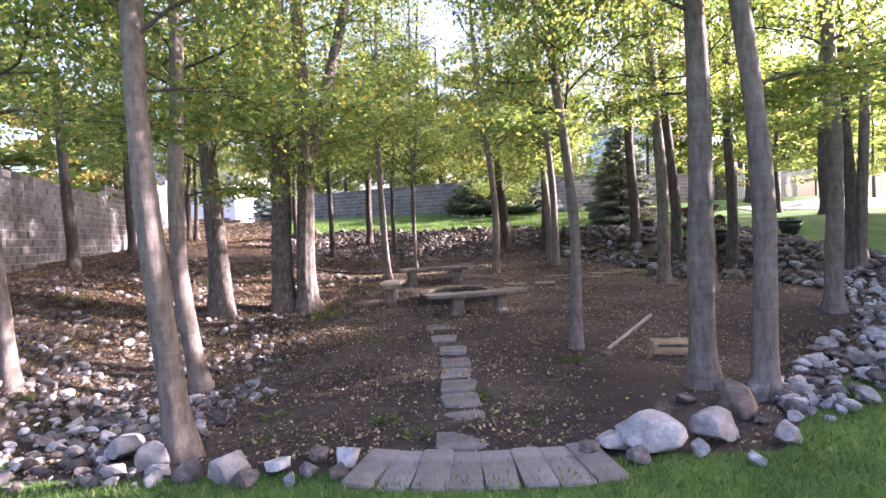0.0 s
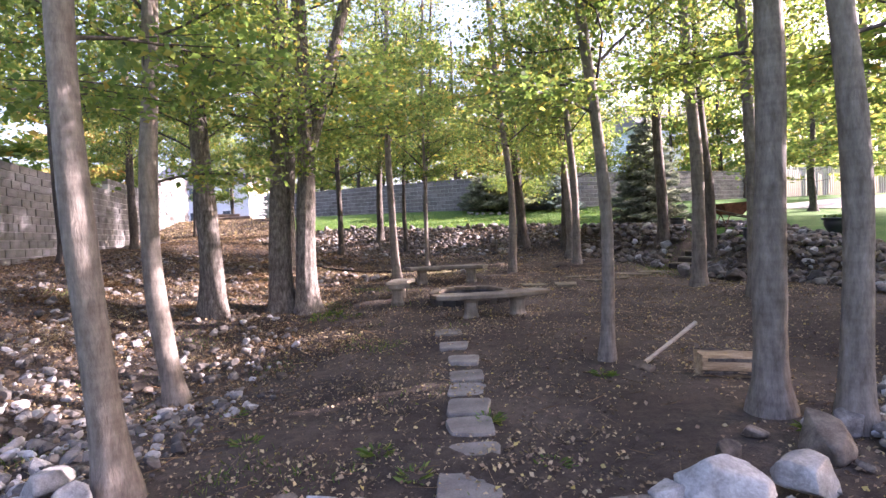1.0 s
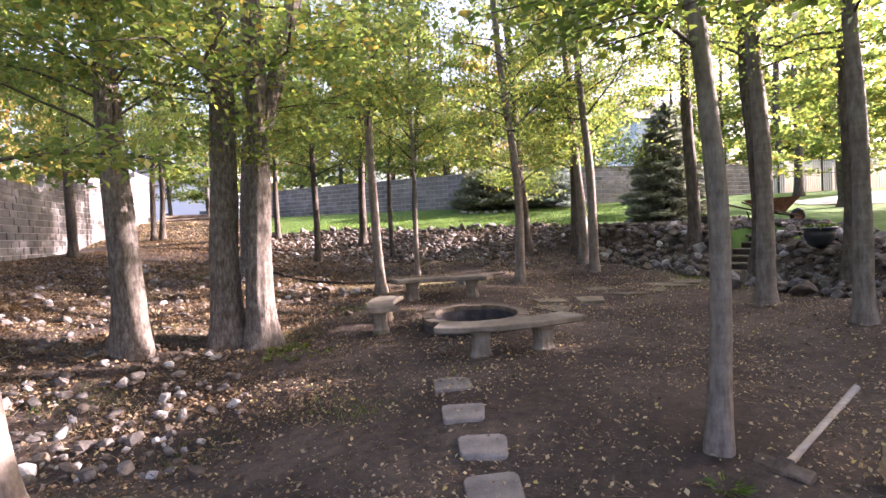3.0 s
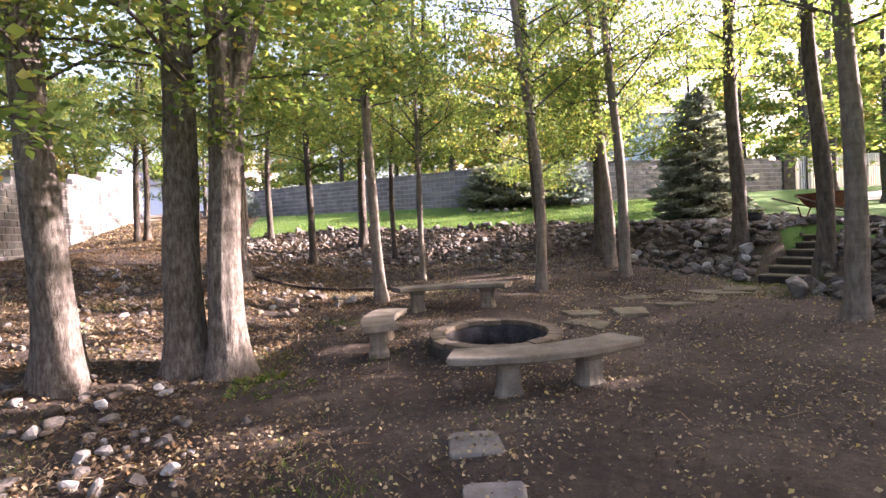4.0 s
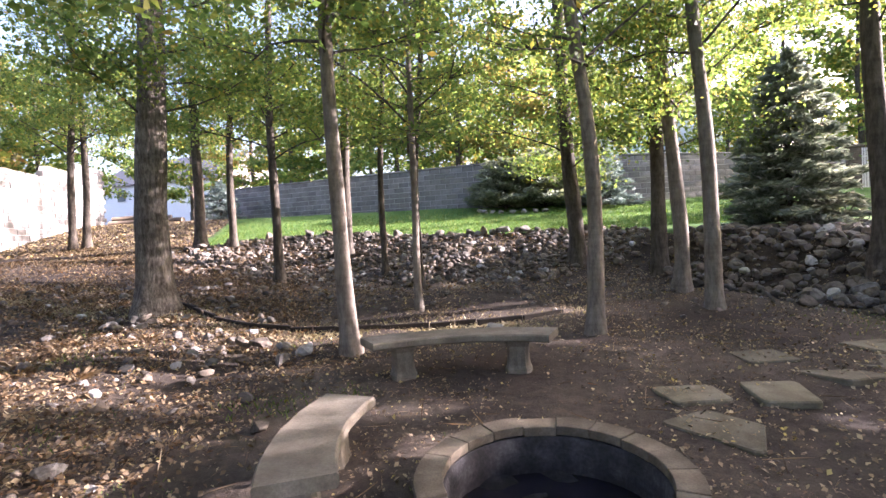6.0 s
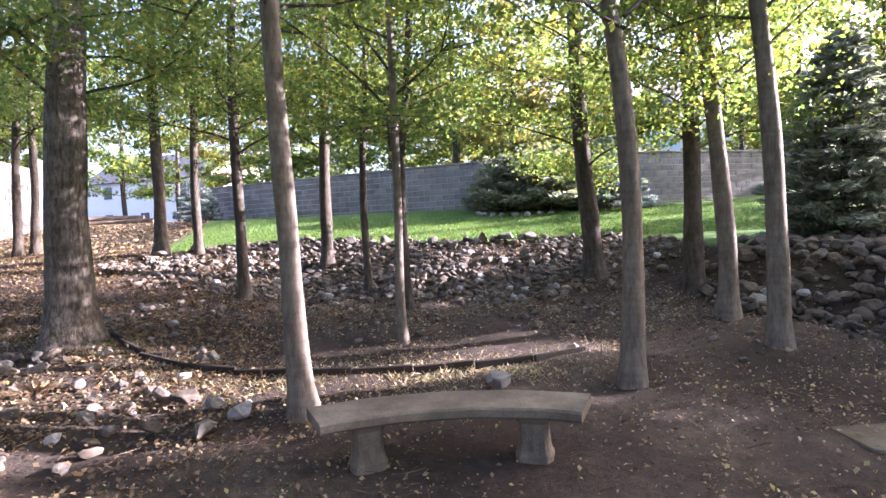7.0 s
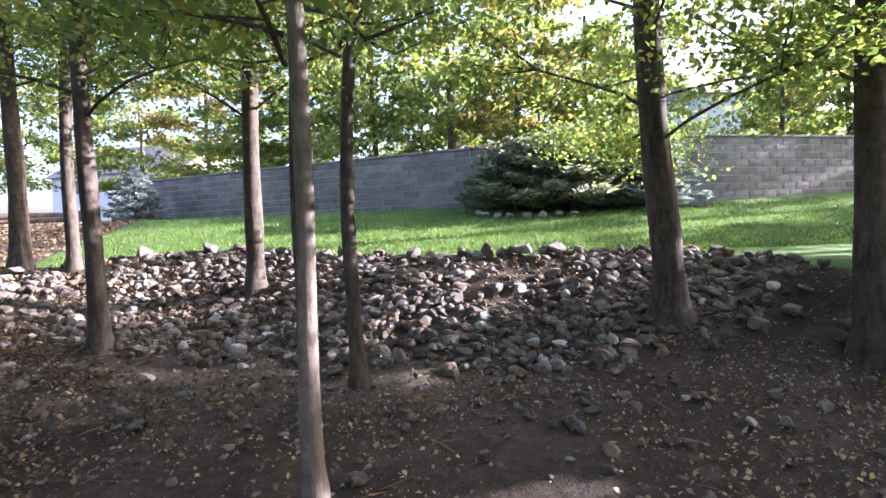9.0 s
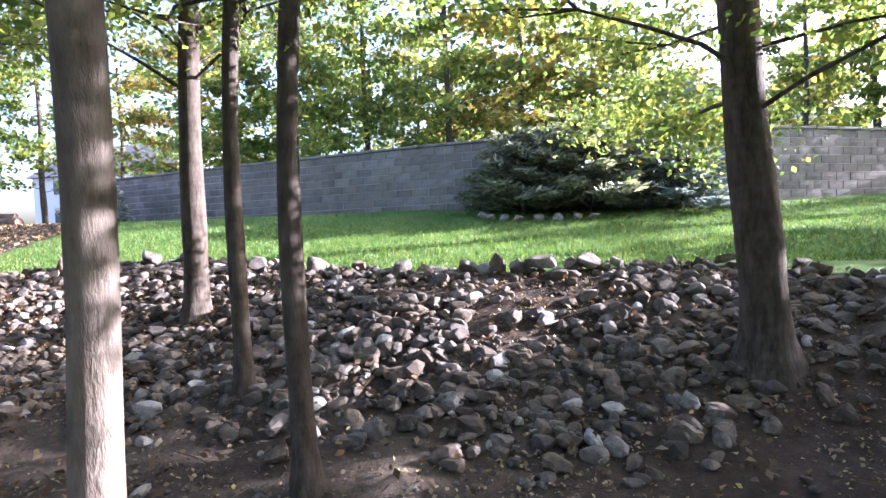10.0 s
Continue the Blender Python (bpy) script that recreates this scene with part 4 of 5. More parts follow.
planter(6.2, 15.7, 0.75, "small dark glazed planter near the steps")
planter(8.5, 12.8, 0.95, "dark planter on the stone bank")


# ---- pole and split log on the soil ----
p0, p1 = Vector((1.87, 6.27, ground_z(1.87, 6.27) + 0.02)), Vector((2.6, 6.62, 0.4))
pole = [p0.lerp(p1, u) - p0 for u in (0, 0.2, 0.4, 0.6, 0.8, 1.0)]
mattock = thing("mattock", pose(*p0), "old mattock with a pale wooden handle propped up from the soil", "tool")
part("handle", mesh_of("handle", *tube(pole, [0.026, 0.022, 0.02, 0.02, 0.021, 0.023], 10, 0.03), DRY_POLE), mattock)
bm = bmesh.new()
box_bm(bm, (0.1, 0.34, 0.06), pose(0, 0, 0.0, 0, -25, 28), 0.012)
box_bm(bm, (0.14, 0.1, 0.09), pose(0, 0, 0.0, 0, -25, 28), 0.015)
part("head", mesh_bm("head", bm, TIMBER), mattock, "dark iron head")
log = thing("split_log", pose(2.66, 6.0, ground_z(2.66, 6.0) + 0.1, 0, 2, -6), "short weathered log with flaking dark bark and pale splintered wood", "log")


def log_shell(radius, half, first, last, rough, seed, steps=26):
    """A rough round piece of wood along x, or a strip of its bark between two angles."""
    bm = bmesh.new()
    rows, n = [], 30
    whole = last - first >= 360
    for i in range(steps):
        u = 2 * i / (steps - 1) - 1
        row = []
        for k in range(n):
            t = radians(first + (last - first) * k / (n if whole else n - 1))
            r = radius * (1 + rough * noise.noise((u * 2.2, 2.5 * math.cos(t) + seed, 2.5 * math.sin(t))) + 0.6 * rough * noise.noise((u * 1.5, 9 * math.cos(t), 9 * math.sin(t) + seed)))
            row.append(bm.verts.new((u * half + 0.05 * rough * 8 * noise.noise((5 * math.cos(t), 5 * math.sin(t), seed + u)) * abs(u), r * math.cos(t), r * math.sin(t))))
        rows.append(row)
    for a, b in zip(rows, rows[1:]):
        for k in range(n if whole else n - 1):
            bm.faces.new((a[k], a[(k + 1) % n], b[(k + 1) % n], b[k]))
    if whole:
        bm.faces.new(rows[0][::-1])
        bm.faces.new(rows[-1])
    return bm


part("heartwood", mesh_bm("heartwood", log_shell(0.128, 0.31, 0, 360, 0.16, 3.0), CUT_WOOD), log, "pale splintered heartwood")
for first, last, half, seed in ((60, 96, 0.3, 5.0), (146, 160, 0.27, 6.0), (196, 214, 0.3, 7.0), (240, 400, 0.3, 8.0)):
    part("bark", mesh_bm("bark", log_shell(0.139, half, first, last, 0.1, seed), BARK_DARK), log, "dark flaking bark")

# ---- rocks ----
def rock_shape(seed, level=2):
    """Vertices and faces of a rounded, unevenly worn stone about 1 across."""
    r = np.random.default_rng(seed)
    bm = bmesh.new()
    bmesh.ops.create_icosphere(bm, subdivisions=level, radius=0.5)
    squash = Vector((r.uniform(0.85, 1.25), r.uniform(0.7, 1.0), r.uniform(0.5, 0.8)))
    cuts = [(Vector(r.normal(size=3)).normalized(), r.uniform(0.24, 0.4)) for _ in range(13)]
    off = Vector(r.uniform(-50, 50, 3))
    for v in bm.verts:
        co = v.co.copy()
        for way, far in cuts:
            d = co.dot(way)
            if d > far:
                co -= way * (d - far) * 0.97
        co *= 1 + 0.13 * noise.noise(co * 2.2 + off) + 0.035 * noise.noise(co * 9 + off)
        v.co = Vector((co.x * squash.x, co.y * squash.y, co.z * squash.z))
    verts = np.array([v.co for v in bm.verts])
    faces = np.array([[v.index for v in f.verts] for f in bm.faces])
    bm.free()
    return verts, faces


SHAPES = [rock_shape(300 + i) for i in range(9)]
BIG_SHAPES = [rock_shape(400 + i, 4) for i in range(7)]
STONES = {m.name: [mesh_of("stone", v, f, m, False) for v, f in SHAPES] for m in (ROCK, ROCK_PALE, ROCK_BROWN)}
BOULDERS = {m.name: [mesh_of("boulder", v, f, m) for v, f in BIG_SHAPES] for m in (ROCK, ROCK_PALE, ROCK_BROWN)}


def stone_pose(x, y, size, r, sink=0.12):
    return pose(x, y, ground_z(x, y) + size * (0.28 - sink), r.uniform(-25, 25), r.uniform(-25, 25), r.uniform(0, 360)) @ Matrix.Scale(size, 4)


def strewn(x, y, size, r, sink=0.12, lift=None):
    """One vertex block for many stones at once."""
    z = ground(x, y) + size * (0.28 - sink) + (0 if lift is None else lift)
    allv, allf, at = [], [], 0
    for i in range(len(x)):
        v, f = SHAPES[int(r.integers(9))]
        m = np.array(Euler((r.uniform(-0.5, 0.5), r.uniform(-0.5, 0.5), r.uniform(0, 6.28))).to_matrix())
        allv.append(v @ m.T * size[i] + (x[i], y[i], z[i]))
        allf.append(f + at)
        at += len(v)
    return np.concatenate(allv), np.concatenate(allf)


def stuff_mesh(name, verts, faces, mats, r):
    me = bpy.data.meshes.new(name)
    me.vertices.add(len(verts))
    me.vertices.foreach_set("co", verts.reshape(-1))
    me.loops.add(faces.size)
    me.loops.foreach_set("vertex_index", faces.reshape(-1).astype(np.int32))
    me.polygons.add(len(faces))
    me.polygons.foreach_set("loop_start", np.arange(0, faces.size, 3, dtype=np.int32))
    for m in mats:
        me.materials.append(m)
    pick = np.repeat(r.choice(len(mats), size=len(faces) // 80 + 1, p=[0.58, 0.36, 0.06][: len(mats)] if len(mats) == 3 else None), 80)[: len(faces)]
    me.polygons.foreach_set("material_index", pick.astype(np.int32))
    me.polygons.foreach_set("use_smooth", np.zeros(len(faces), bool))
    me.update(calc_edges=True)
    return me


def rubble(name, label, box, want, size_range, rule, seed, nearest, sink=0.12, mats=(ROCK, ROCK_BROWN, ROCK_PALE)):
    """Stones over the part of a box that rule(x, y) allows (0 to 1); nearest: the stretch whose stones stand singly."""
    r = np.random.default_rng(seed)
    xs, ys, ss = np.zeros(0), np.zeros(0), np.zeros(0)
    x, y = r.uniform(box[0], box[1], want * 6), r.uniform(box[2], box[3], want * 6)
    keep = r.uniform(size=len(x)) < rule(x, y)
    x, y = x[keep][:want], y[keep][:want]
    s = size_range[0] + (size_range[1] - size_range[0]) * r.power(0.55, len(x))
    lone = np.flatnonzero(nearest(x, y))[:290]
    rest = np.setdiff1d(np.arange(len(x)), lone)
    top = thing(name, pose(0, 0, 0), label, "rubble", kind="stuff", data=stuff_mesh(name, *strewn(x[rest], y[rest], s[rest], r, sink), list(mats), r))
    names = [mats[0].name] * 6 + [mats[1].name] * 4 + [mats[2].name]
    for i in lone:
        part("stone", STONES[names[int(r.integers(11))]][int(r.integers(9))], top, m=stone_pose(x[i], y[i], s[i], r, sink))


def north_rule(x, y):
    s = bank_share(x, y)
    bare = np.exp(-(((x - 1.1) / 1.0) ** 2 + ((y - 19.9) / 0.8) ** 2))
    return sst(17.3, 18.3, y - 0.25 * np.abs(x - 0.5)) * (s < 0.98) * sst(-0.5, 0.15, toe_distance(x, y)) * (1 - 0.88 * bare)


rubble("rubble_bank", "bank of grey and brown field stones below the lawn", (-7.5, 4.6, 17.0, 21.9), 4700, (0.05, 0.24), north_rule, 21, lambda x, y: (np.abs(x - 0.5) < 1.7) & (y < 19.2), 0.17, (ROCK_BROWN, ROCK, ROCK_PALE))
rubble("stone_bank", "steep bank of stacked field stones beside the steps", (3.4, 8.2, 9.0, 17.8), 2300, (0.09, 0.3), lambda x, y: ((toe_distance(x, y) > -0.15) & (bank_share(x, y) < 1.02) & (y > 9.2)) * (1 - 0.97 * ((np.abs(step_axes(x, y)[1]) < 0.56) & (np.abs(step_axes(x, y)[0] - 0.85) < 1.5))), 22, lambda x, y: (y > 11.5) & (y < 15.5), 0.05, (ROCK_BROWN, ROCK, ROCK_PALE))
rubble("loose_stones", "loose grey stones half hidden in litter beside the path", (-6.2, -1.9, 3.45, 10.0), 1500, (0.05, 0.19), lambda x, y: 0.95 * (0.25 + 0.75 * sst(7.6, 5.0, y)) * sst(10.0, 8.0, y) * sst(-1.6, -2.7, x), 23, lambda x, y: y < 4.5, mats=(ROCK, ROCK_PALE, ROCK_BROWN))
rubble("border_stones", "pale tumbled stones edging the lawn", (2.6, 8.0, 3.9, 9.5), 480, (0.09, 0.24), lambda x, y: 1.0 * ((toe_distance(x, y) > -0.4) & (toe_distance(x, y) < 0.3 + 0.1 * (y - 4))), 24, lambda x, y: y < 6.8, 0.02, (ROCK_PALE, ROCK, ROCK_BROWN))
rubble("bank_stones", "scattered pale and grey stones on the leafy slope", (-8.0, -1.9, 6.0, 18.0), 1150, (0.05, 0.23), lambda x, y: 0.7 * sst(-1.9, -3.6, x), 25, lambda x, y: (y > 8) & (y < 12), 0.16, (ROCK, ROCK_BROWN, ROCK_PALE))
rubble("loose_stones", "scattered small stones in the soil", (-3.0, 4.8, 14.2, 17.6), 320, (0.05, 0.14), lambda x, y: sst(-2.6, 0.0, toe_distance(x, y)), 26, lambda x, y: np.abs(x) < 0.8)

# single boulders: x, y, size, stone, shape
BIG = [
    (-1.5, 3.45, 0.36, "pale_stone", 0), (-1.17, 3.5, 0.27, "pale_stone", 1), (-0.95, 3.45, 0.17, "field_stone", 2), (-0.72, 3.62, 0.22, "pale_stone", 3),
    (-0.76, 3.38, 0.2, "brown_stone", 4), (-2.5, 4.02, 0.36, "pale_stone", 5), (-2.15, 3.75, 0.3, "pale_stone", 6), (-2.0, 3.6, 0.16, "pale_stone", 1),
    (1.4, 3.62, 0.56, "pale_stone", 2), (1.12, 3.62, 0.27, "pale_stone", 3), (0.93, 3.52, 0.21, "field_stone", 0), (1.86, 3.72, 0.46, "pale_stone", 4),
    (2.3, 4.2, 0.44, "brown_stone", 5), (2.34, 3.6, 0.24, "pale_stone", 6), (1.92, 3.28, 0.15, "pale_stone", 0), (2.02, 3.72, 0.1, "pale_stone", 3),
    (2.35, 3.95, 0.14, "brown_stone", 1), (2.62, 3.98, 0.16, "pale_stone", 2), (2.0, 4.45, 0.2, "brown_stone", 3), (1.65, 4.1, 0.24, "brown_stone", 6),
    (1.2, 3.4, 0.22, "field_stone", 4), (1.66, 3.46, 0.2, "pale_stone", 1), (2.4, 4.35, 0.34, "pale_stone", 2), (2.66, 4.5, 0.28, "field_stone", 6), (2.82, 4.3, 0.2, "pale_stone", 5),
    (-1.34, 3.34, 0.2, "field_stone", 3), (-0.93, 3.66, 0.2, "brown_stone", 0), (-1.78, 3.52, 0.26, "field_stone", 2), (-2.32, 3.58, 0.24, "pale_stone", 4), (-1.05, 3.32, 0.14, "pale_stone", 6),
    (2.95, 4.75, 0.3, "pale_stone", 0), (-2.55, 14.1, 0.3, "brown_stone", 1), (-2.25, 13.95, 0.25, "field_stone", 2), (-1.95, 13.75, 0.26, "pale_stone", 3),
    (-2.8, 14.15, 0.22, "brown_stone", 5), (-2.1, 13.45, 0.28, "field_stone", 4), (0.24, 14.2, 0.3, "pale_stone", 0), (5.5, 14.75, 0.42, "pale_stone", 0),
    (5.15, 14.95, 0.4, "field_stone", 1), (5.0, 15.2, 0.36, "brown_stone", 2), (4.4, 14.9, 0.3, "brown_stone", 3), (4.7, 15.1, 0.34, "field_stone", 4),
    (5.05, 12.6, 0.52, "field_stone", 5), (5.4, 12.85, 0.42, "brown_stone", 6), (5.6, 12.4, 0.5, "field_stone", 0), (5.75, 12.0, 0.4, "field_stone", 1),
    (5.6, 11.5, 0.5, "brown_stone", 2), (6.1, 11.0, 0.5, "brown_stone", 3), (6.5, 10.5, 0.5, "field_stone", 4), (6.8, 9.8, 0.4, "brown_stone", 5),
    (-0.2, 9.35, 0.13, "brown_stone", 2), (-1.75, 11.8, 0.16, "brown_stone", 3), (-4.6, 8.3, 0.22, "pale_stone", 4), (-3.6, 8.9, 0.2, "field_stone", 5),
]
for i, (x, y, size, stone, k) in enumerate(BIG):
    r = np.random.default_rng(900 + i)
    words = {"pale_stone": "pale whitish rounded boulder", "brown_stone": "brownish weathered boulder", "field_stone": "grey field stone boulder"}[stone]
    thing("boulder", stone_pose(x, y, size, r, 0.04), words + (" at the lawn edge" if y < 5 else " resting on the soil"), "rock", "boulders of the garden", data=BOULDERS[stone][k])
# crest of the rubble bank, along the lawn
r = np.random.default_rng(77)
for i in range(46):
    x = -6.6 + 0.262 * i
    y = 17.0
    while bank_share(x, y) < 0.93 and y < 23:
        y += 0.05
    size = r.choice([0.16, 0.2, 0.26, 0.34, 0.44], p=[0.25, 0.3, 0.25, 0.15, 0.05])
    thing("boulder", stone_pose(x + r.uniform(-0.06, 0.06), y + r.uniform(-0.08, 0.08), size, r, 0.0), "grey rounded boulder along the edge of the lawn", "rock", "boulders along the lawn", data=BOULDERS["field_stone" if i % 3 else "brown_stone"][i % 7])
for i in range(9):
    a = 3.1 + i * 0.26
    thing("bed_stone", stone_pose(2.1 + 1.4 * math.cos(a), 25.2 + 0.75 * math.sin(a), 0.24, r, 0.05), "pale stone ringing the shrub bed", "rock", "stones of the shrub bed", data=BOULDERS["pale_stone"][i % 7])


# ---- litter, weeds and grass ----
def scatter(n, box, rule, seed):
    r = np.random.default_rng(seed)
    x, y = r.uniform(box[0], box[1], n), r.uniform(box[2], box[3], n)
    keep = r.uniform(size=n) < rule(x, y)
    return x[keep], y[keep], r


def soil_rule(x, y):
    clump = np.array([noise.noise((a * 0.9, b * 0.9, 5.0)) for a, b in zip(x, y)])
    inside = (x - PIT[0]) ** 2 + (y - PIT[1]) ** 2 < 0.79 ** 2
    return np.clip(0.55 + 0.9 * clump, 0.08, 1) * (lawn_share(x, y) < 0.4) * np.where(inside, 0.1, 1)


x, y, r = scatter(150000, (-9, 7, 3.6, 20.8), soil_rule, 31)
z = np.array([ground_z(0, 0)]) if not len(x) else ground(x, y)
lumps = np.array([noise.noise((a * 1.3, b * 1.3, 0.0)) * 0.05 + noise.noise((a * 5, b * 5, 3.0)) * 0.018 for a, b in zip(x, y)])
p = np.stack([x, y, z + lumps + 0.012 + r.uniform(0, 0.015, len(x))], 1)
n = np.stack([r.normal(size=len(x)) * 0.6, r.normal(size=len(x)) * 0.6, np.ones(len(x))], 1)
thing("leaf_litter", pose(0, 0, 0), "fallen tan and yellow leaves strewn over the soil", "leaf litter", kind="stuff", data=leaf_mesh("leaf_litter", p, n, 0.012 + 0.036 * r.power(0.5, len(x)), LITTER))

x, y, r = scatter(9000, (-7.5, 6.5, 16.8, 21.2), lambda x, y: 0.4 * (lawn_share(x, y) < 0.4), 33)
p = np.stack([x, y, ground(x, y) + r.uniform(0.01, 0.1, len(x))], 1)
n = np.stack([r.normal(size=len(x)) * 0.7, r.normal(size=len(x)) * 0.7, np.ones(len(x))], 1)
thing("leaf_litter", pose(0, 0, 0), "dry leaves and bits of bark caught between the bank stones", "leaf litter", kind="stuff", data=leaf_mesh("leaf_litter", p, n, r.uniform(0.025, 0.075, len(x)), FERN_DRY))

x, y, r = scatter(150000, (-10.5, -0.8, 5.2, 21.5), lambda x, y: soil_rule(x, y) * sst(-0.9, -3.6, x) * (0.35 + 0.65 * sst(6, 8, y)), 32)
p = np.stack([x, y, ground(x, y) + 0.02 + r.uniform(0, 0.03, len(x))], 1)
n = np.stack([r.normal(size=len(x)) * 0.6, r.normal(size=len(x)) * 0.6, np.ones(len(x))], 1)
thing("leaf_litter", pose(0, 0, 0), "thick rusty leaf litter on the sloping bank", "leaf litter", kind="stuff", data=leaf_mesh("leaf_litter", p, n, r.uniform(0.02, 0.06, len(x)), FERN_DRY))

x, y, r = scatter(24000, (-15, -5.5, 20.5, 32), lambda x, y: 1.0 * (lawn_share(x, y) < 0.5), 34)
p = np.stack([x, y, ground(x, y) + 0.02], 1)
n = np.stack([r.normal(size=len(x)) * 0.6, r.normal(size=len(x)) * 0.6, np.ones(len(x))], 1)
thing("leaf_litter", pose(0, 0, 0), "dry leaves under the trees by the wall's end", "leaf litter", kind="stuff", data=leaf_mesh("leaf_litter", p, n, r.uniform(0.04, 0.09, len(x)), LITTER))


x, y, r = scatter(16000, (-8, 6.5, 3.8, 19.5), lambda x, y: soil_rule(x, y) * (0.35 + 0.65 * sst(0.5, -2.5, x)), 35)
p = np.stack([x, y, ground(x, y) + 0.012], 1)
n = np.stack([r.normal(size=len(x)), r.normal(size=len(x)), r.normal(size=len(x)) * 0.12 + 0.04], 1)
thing("twigs", pose(0, 0, 0), "thin dry twigs and stalks strewn over the soil", "twigs", kind="stuff", data=leaf_mesh("twigs", p, n, r.uniform(0.06, 0.3, len(x)), FERN_DRY, "twig"))


def dry_rule(x, y):
    """A band of pale dry grass that brightens the sun strip along the timber edging, and patches on the sunny bank."""
    middle = np.interp(x, [-4.5, -3.1, -1.3, 0.5, 2.1], [15.72, 14.82, 14.54, 14.7, 15.3])
    clump = np.array([noise.noise((a * 0.8, b * 0.8, 12.0)) for a, b in zip(x, y)])
    return np.exp(-((y - middle) / 0.33) ** 2) * sst(2.2, 1.2, x) + np.clip(1.6 * clump - 0.2, 0, 0.7) * sst(-2.6, -4.0, x) * (lawn_share(x, y) < 0.4)


x, y, r = scatter(150000, (-7.5, 2.4, 7.0, 16.8), dry_rule, 36)
p = np.stack([x, y, ground(x, y) - 0.004], 1)
n = np.stack([r.normal(size=len(x)) * 0.9, r.normal(size=len(x)) * 0.9, np.full(len(x), 0.55)], 1)
thing("dry_grass", pose(0, 0, 0), "short straw-coloured dry grass matted on the soil", "grass", kind="stuff", data=leaf_mesh("dry_grass", p, n, r.uniform(0.025, 0.085, len(x)), STRAW, "blade"))


def tuft(name, x, y, radius, height, blades, mat, label, category, group, seed, shape="blade"):
    r = np.random.default_rng(seed)
    a, q = r.uniform(0, 6.28, blades), radius * 0.3 * np.sqrt(r.uniform(size=blades))
    p = np.stack([q * np.cos(a), q * np.sin(a), np.full(blades, -0.01)], 1)
    n = np.stack([np.cos(a) * radius * 1.4, np.sin(a) * radius * 1.4, height * r.uniform(0.5, 1.4, blades)], 1) + r.normal(size=(blades, 3)) * 0.05
    size = height * r.uniform(0.6, 1.2, blades)
    return thing(name, pose(x, y, ground_z(x, y)), label, category, group, "stuff", data=leaf_mesh(name, p, n, size, mat, shape))


r = np.random.default_rng(41)
for i in range(30):
    x, y = -3.6 - 3.6 * r.uniform(), 8.0 + 8.5 * r.uniform()
    tuft("dry_fern", x, y, 0.3, 0.17, 70, FERN_DRY, "clump of withered rust-brown fern on the bank", "fern", "withered ferns", 500 + i, "straw")
for i, (x, y) in enumerate([(-2.1, 5.8), (-2.95, 6.0), (-0.55, 4.45), (-0.25, 4.05), (0.25, 5.0), (-1.6, 4.8), (0.6, 4.15), (-3.35, 6.6), (-2.1, 10.0), (-1.75, 9.7), (-2.3, 9.6), (-1.95, 9.5), (-3.9, 4.3), (1.45, 6.15), (2.5, 4.6), (-4.4, 5.4), (-2.3, 9.9)]):
    tuft("weed", x, y, 0.2, 0.1 if y < 8 else 0.14, 70, WEED, "small tuft of green weeds in the soil", "weed", "weeds", 600 + i, "straw")


def sprout_rule(x, y):
    clump = np.array([noise.noise((a * 1.1, b * 1.1, 8.0)) for a, b in zip(x, y)])
    return np.clip(2.2 * clump - 0.35, 0, 1) * (lawn_share(x, y) < 0.4) * sst(0.6, -1.5, x) * sst(17.0, 13.0, y)


x, y, r = scatter(60000, (-7.5, 0.6, 3.7, 16.5), sprout_rule, 57)
p = np.stack([x, y, ground(x, y) - 0.005], 1)
n = np.stack([r.normal(size=len(x)) * 0.6, r.normal(size=len(x)) * 0.6, np.ones(len(x))], 1)
thing("ground_cover", pose(0, 0, 0), "sparse green sprouts between litter and stones", "ground cover", kind="stuff", data=leaf_mesh("ground_cover", p, n, r.uniform(0.03, 0.075, len(x)), WEED, "blade"))


def lawn_rule(x, y):
    return lawn_share(x, y) > 0.75


x, y, r = scatter(85000, (-4.5, 6.5, 1.3, 7.5), lawn_rule, 51)
p = np.stack([x, y, ground(x, y) - 0.005], 1)
n = np.stack([r.normal(size=len(x)) * 0.5, r.normal(size=len(x)) * 0.5, np.ones(len(x))], 1)
thing("grass", pose(0, 0, 0), "mown green lawn grass", "grass", kind="stuff", data=leaf_mesh("grass", p, n, r.uniform(0.035, 0.08, len(x)), GRASS, "blade"))
def moss_rule(x, y):
    up, side = step_axes(x, y)
    return np.exp(-((up + 0.45) / 0.5) ** 2 - (side / 0.9) ** 2) + 0.8 * ((np.abs(np.abs(side) - 0.58) < 0.16) & (up > -0.3) & (up < 2.3))


x, y, r = scatter(22000, (3.8, 7.6, 12.4, 16.2), moss_rule, 53)
p = np.stack([x, y, ground(x, y) - 0.005], 1)
n = np.stack([r.normal(size=len(x)) * 0.7, r.normal(size=len(x)) * 0.7, np.ones(len(x))], 1)
thing("ground_cover", pose(0, 0, 0), "low green ground cover creeping round the steps", "ground cover", kind="stuff", data=leaf_mesh("ground_cover", p, n, r.uniform(0.03, 0.07, len(x)), WEED, "blade"))
x, y, r = scatter(90000, (-7.5, 9.0, 20.3, 27.0), lambda x, y: lawn_rule(x, y) * sst(29, 20.5, y), 52)
p = np.stack([x, y, ground(x, y) - 0.005], 1)
n = np.stack([r.normal(size=len(x)) * 0.5, r.normal(size=len(x)) * 0.5, np.ones(len(x))], 1)
thing("grass", pose(0, 0, 0), "sunlit green lawn grass above the stone bank", "grass", kind="stuff", data=leaf_mesh("grass", p, n, r.uniform(0.04, 0.09, len(x)), GRASS, "blade"))

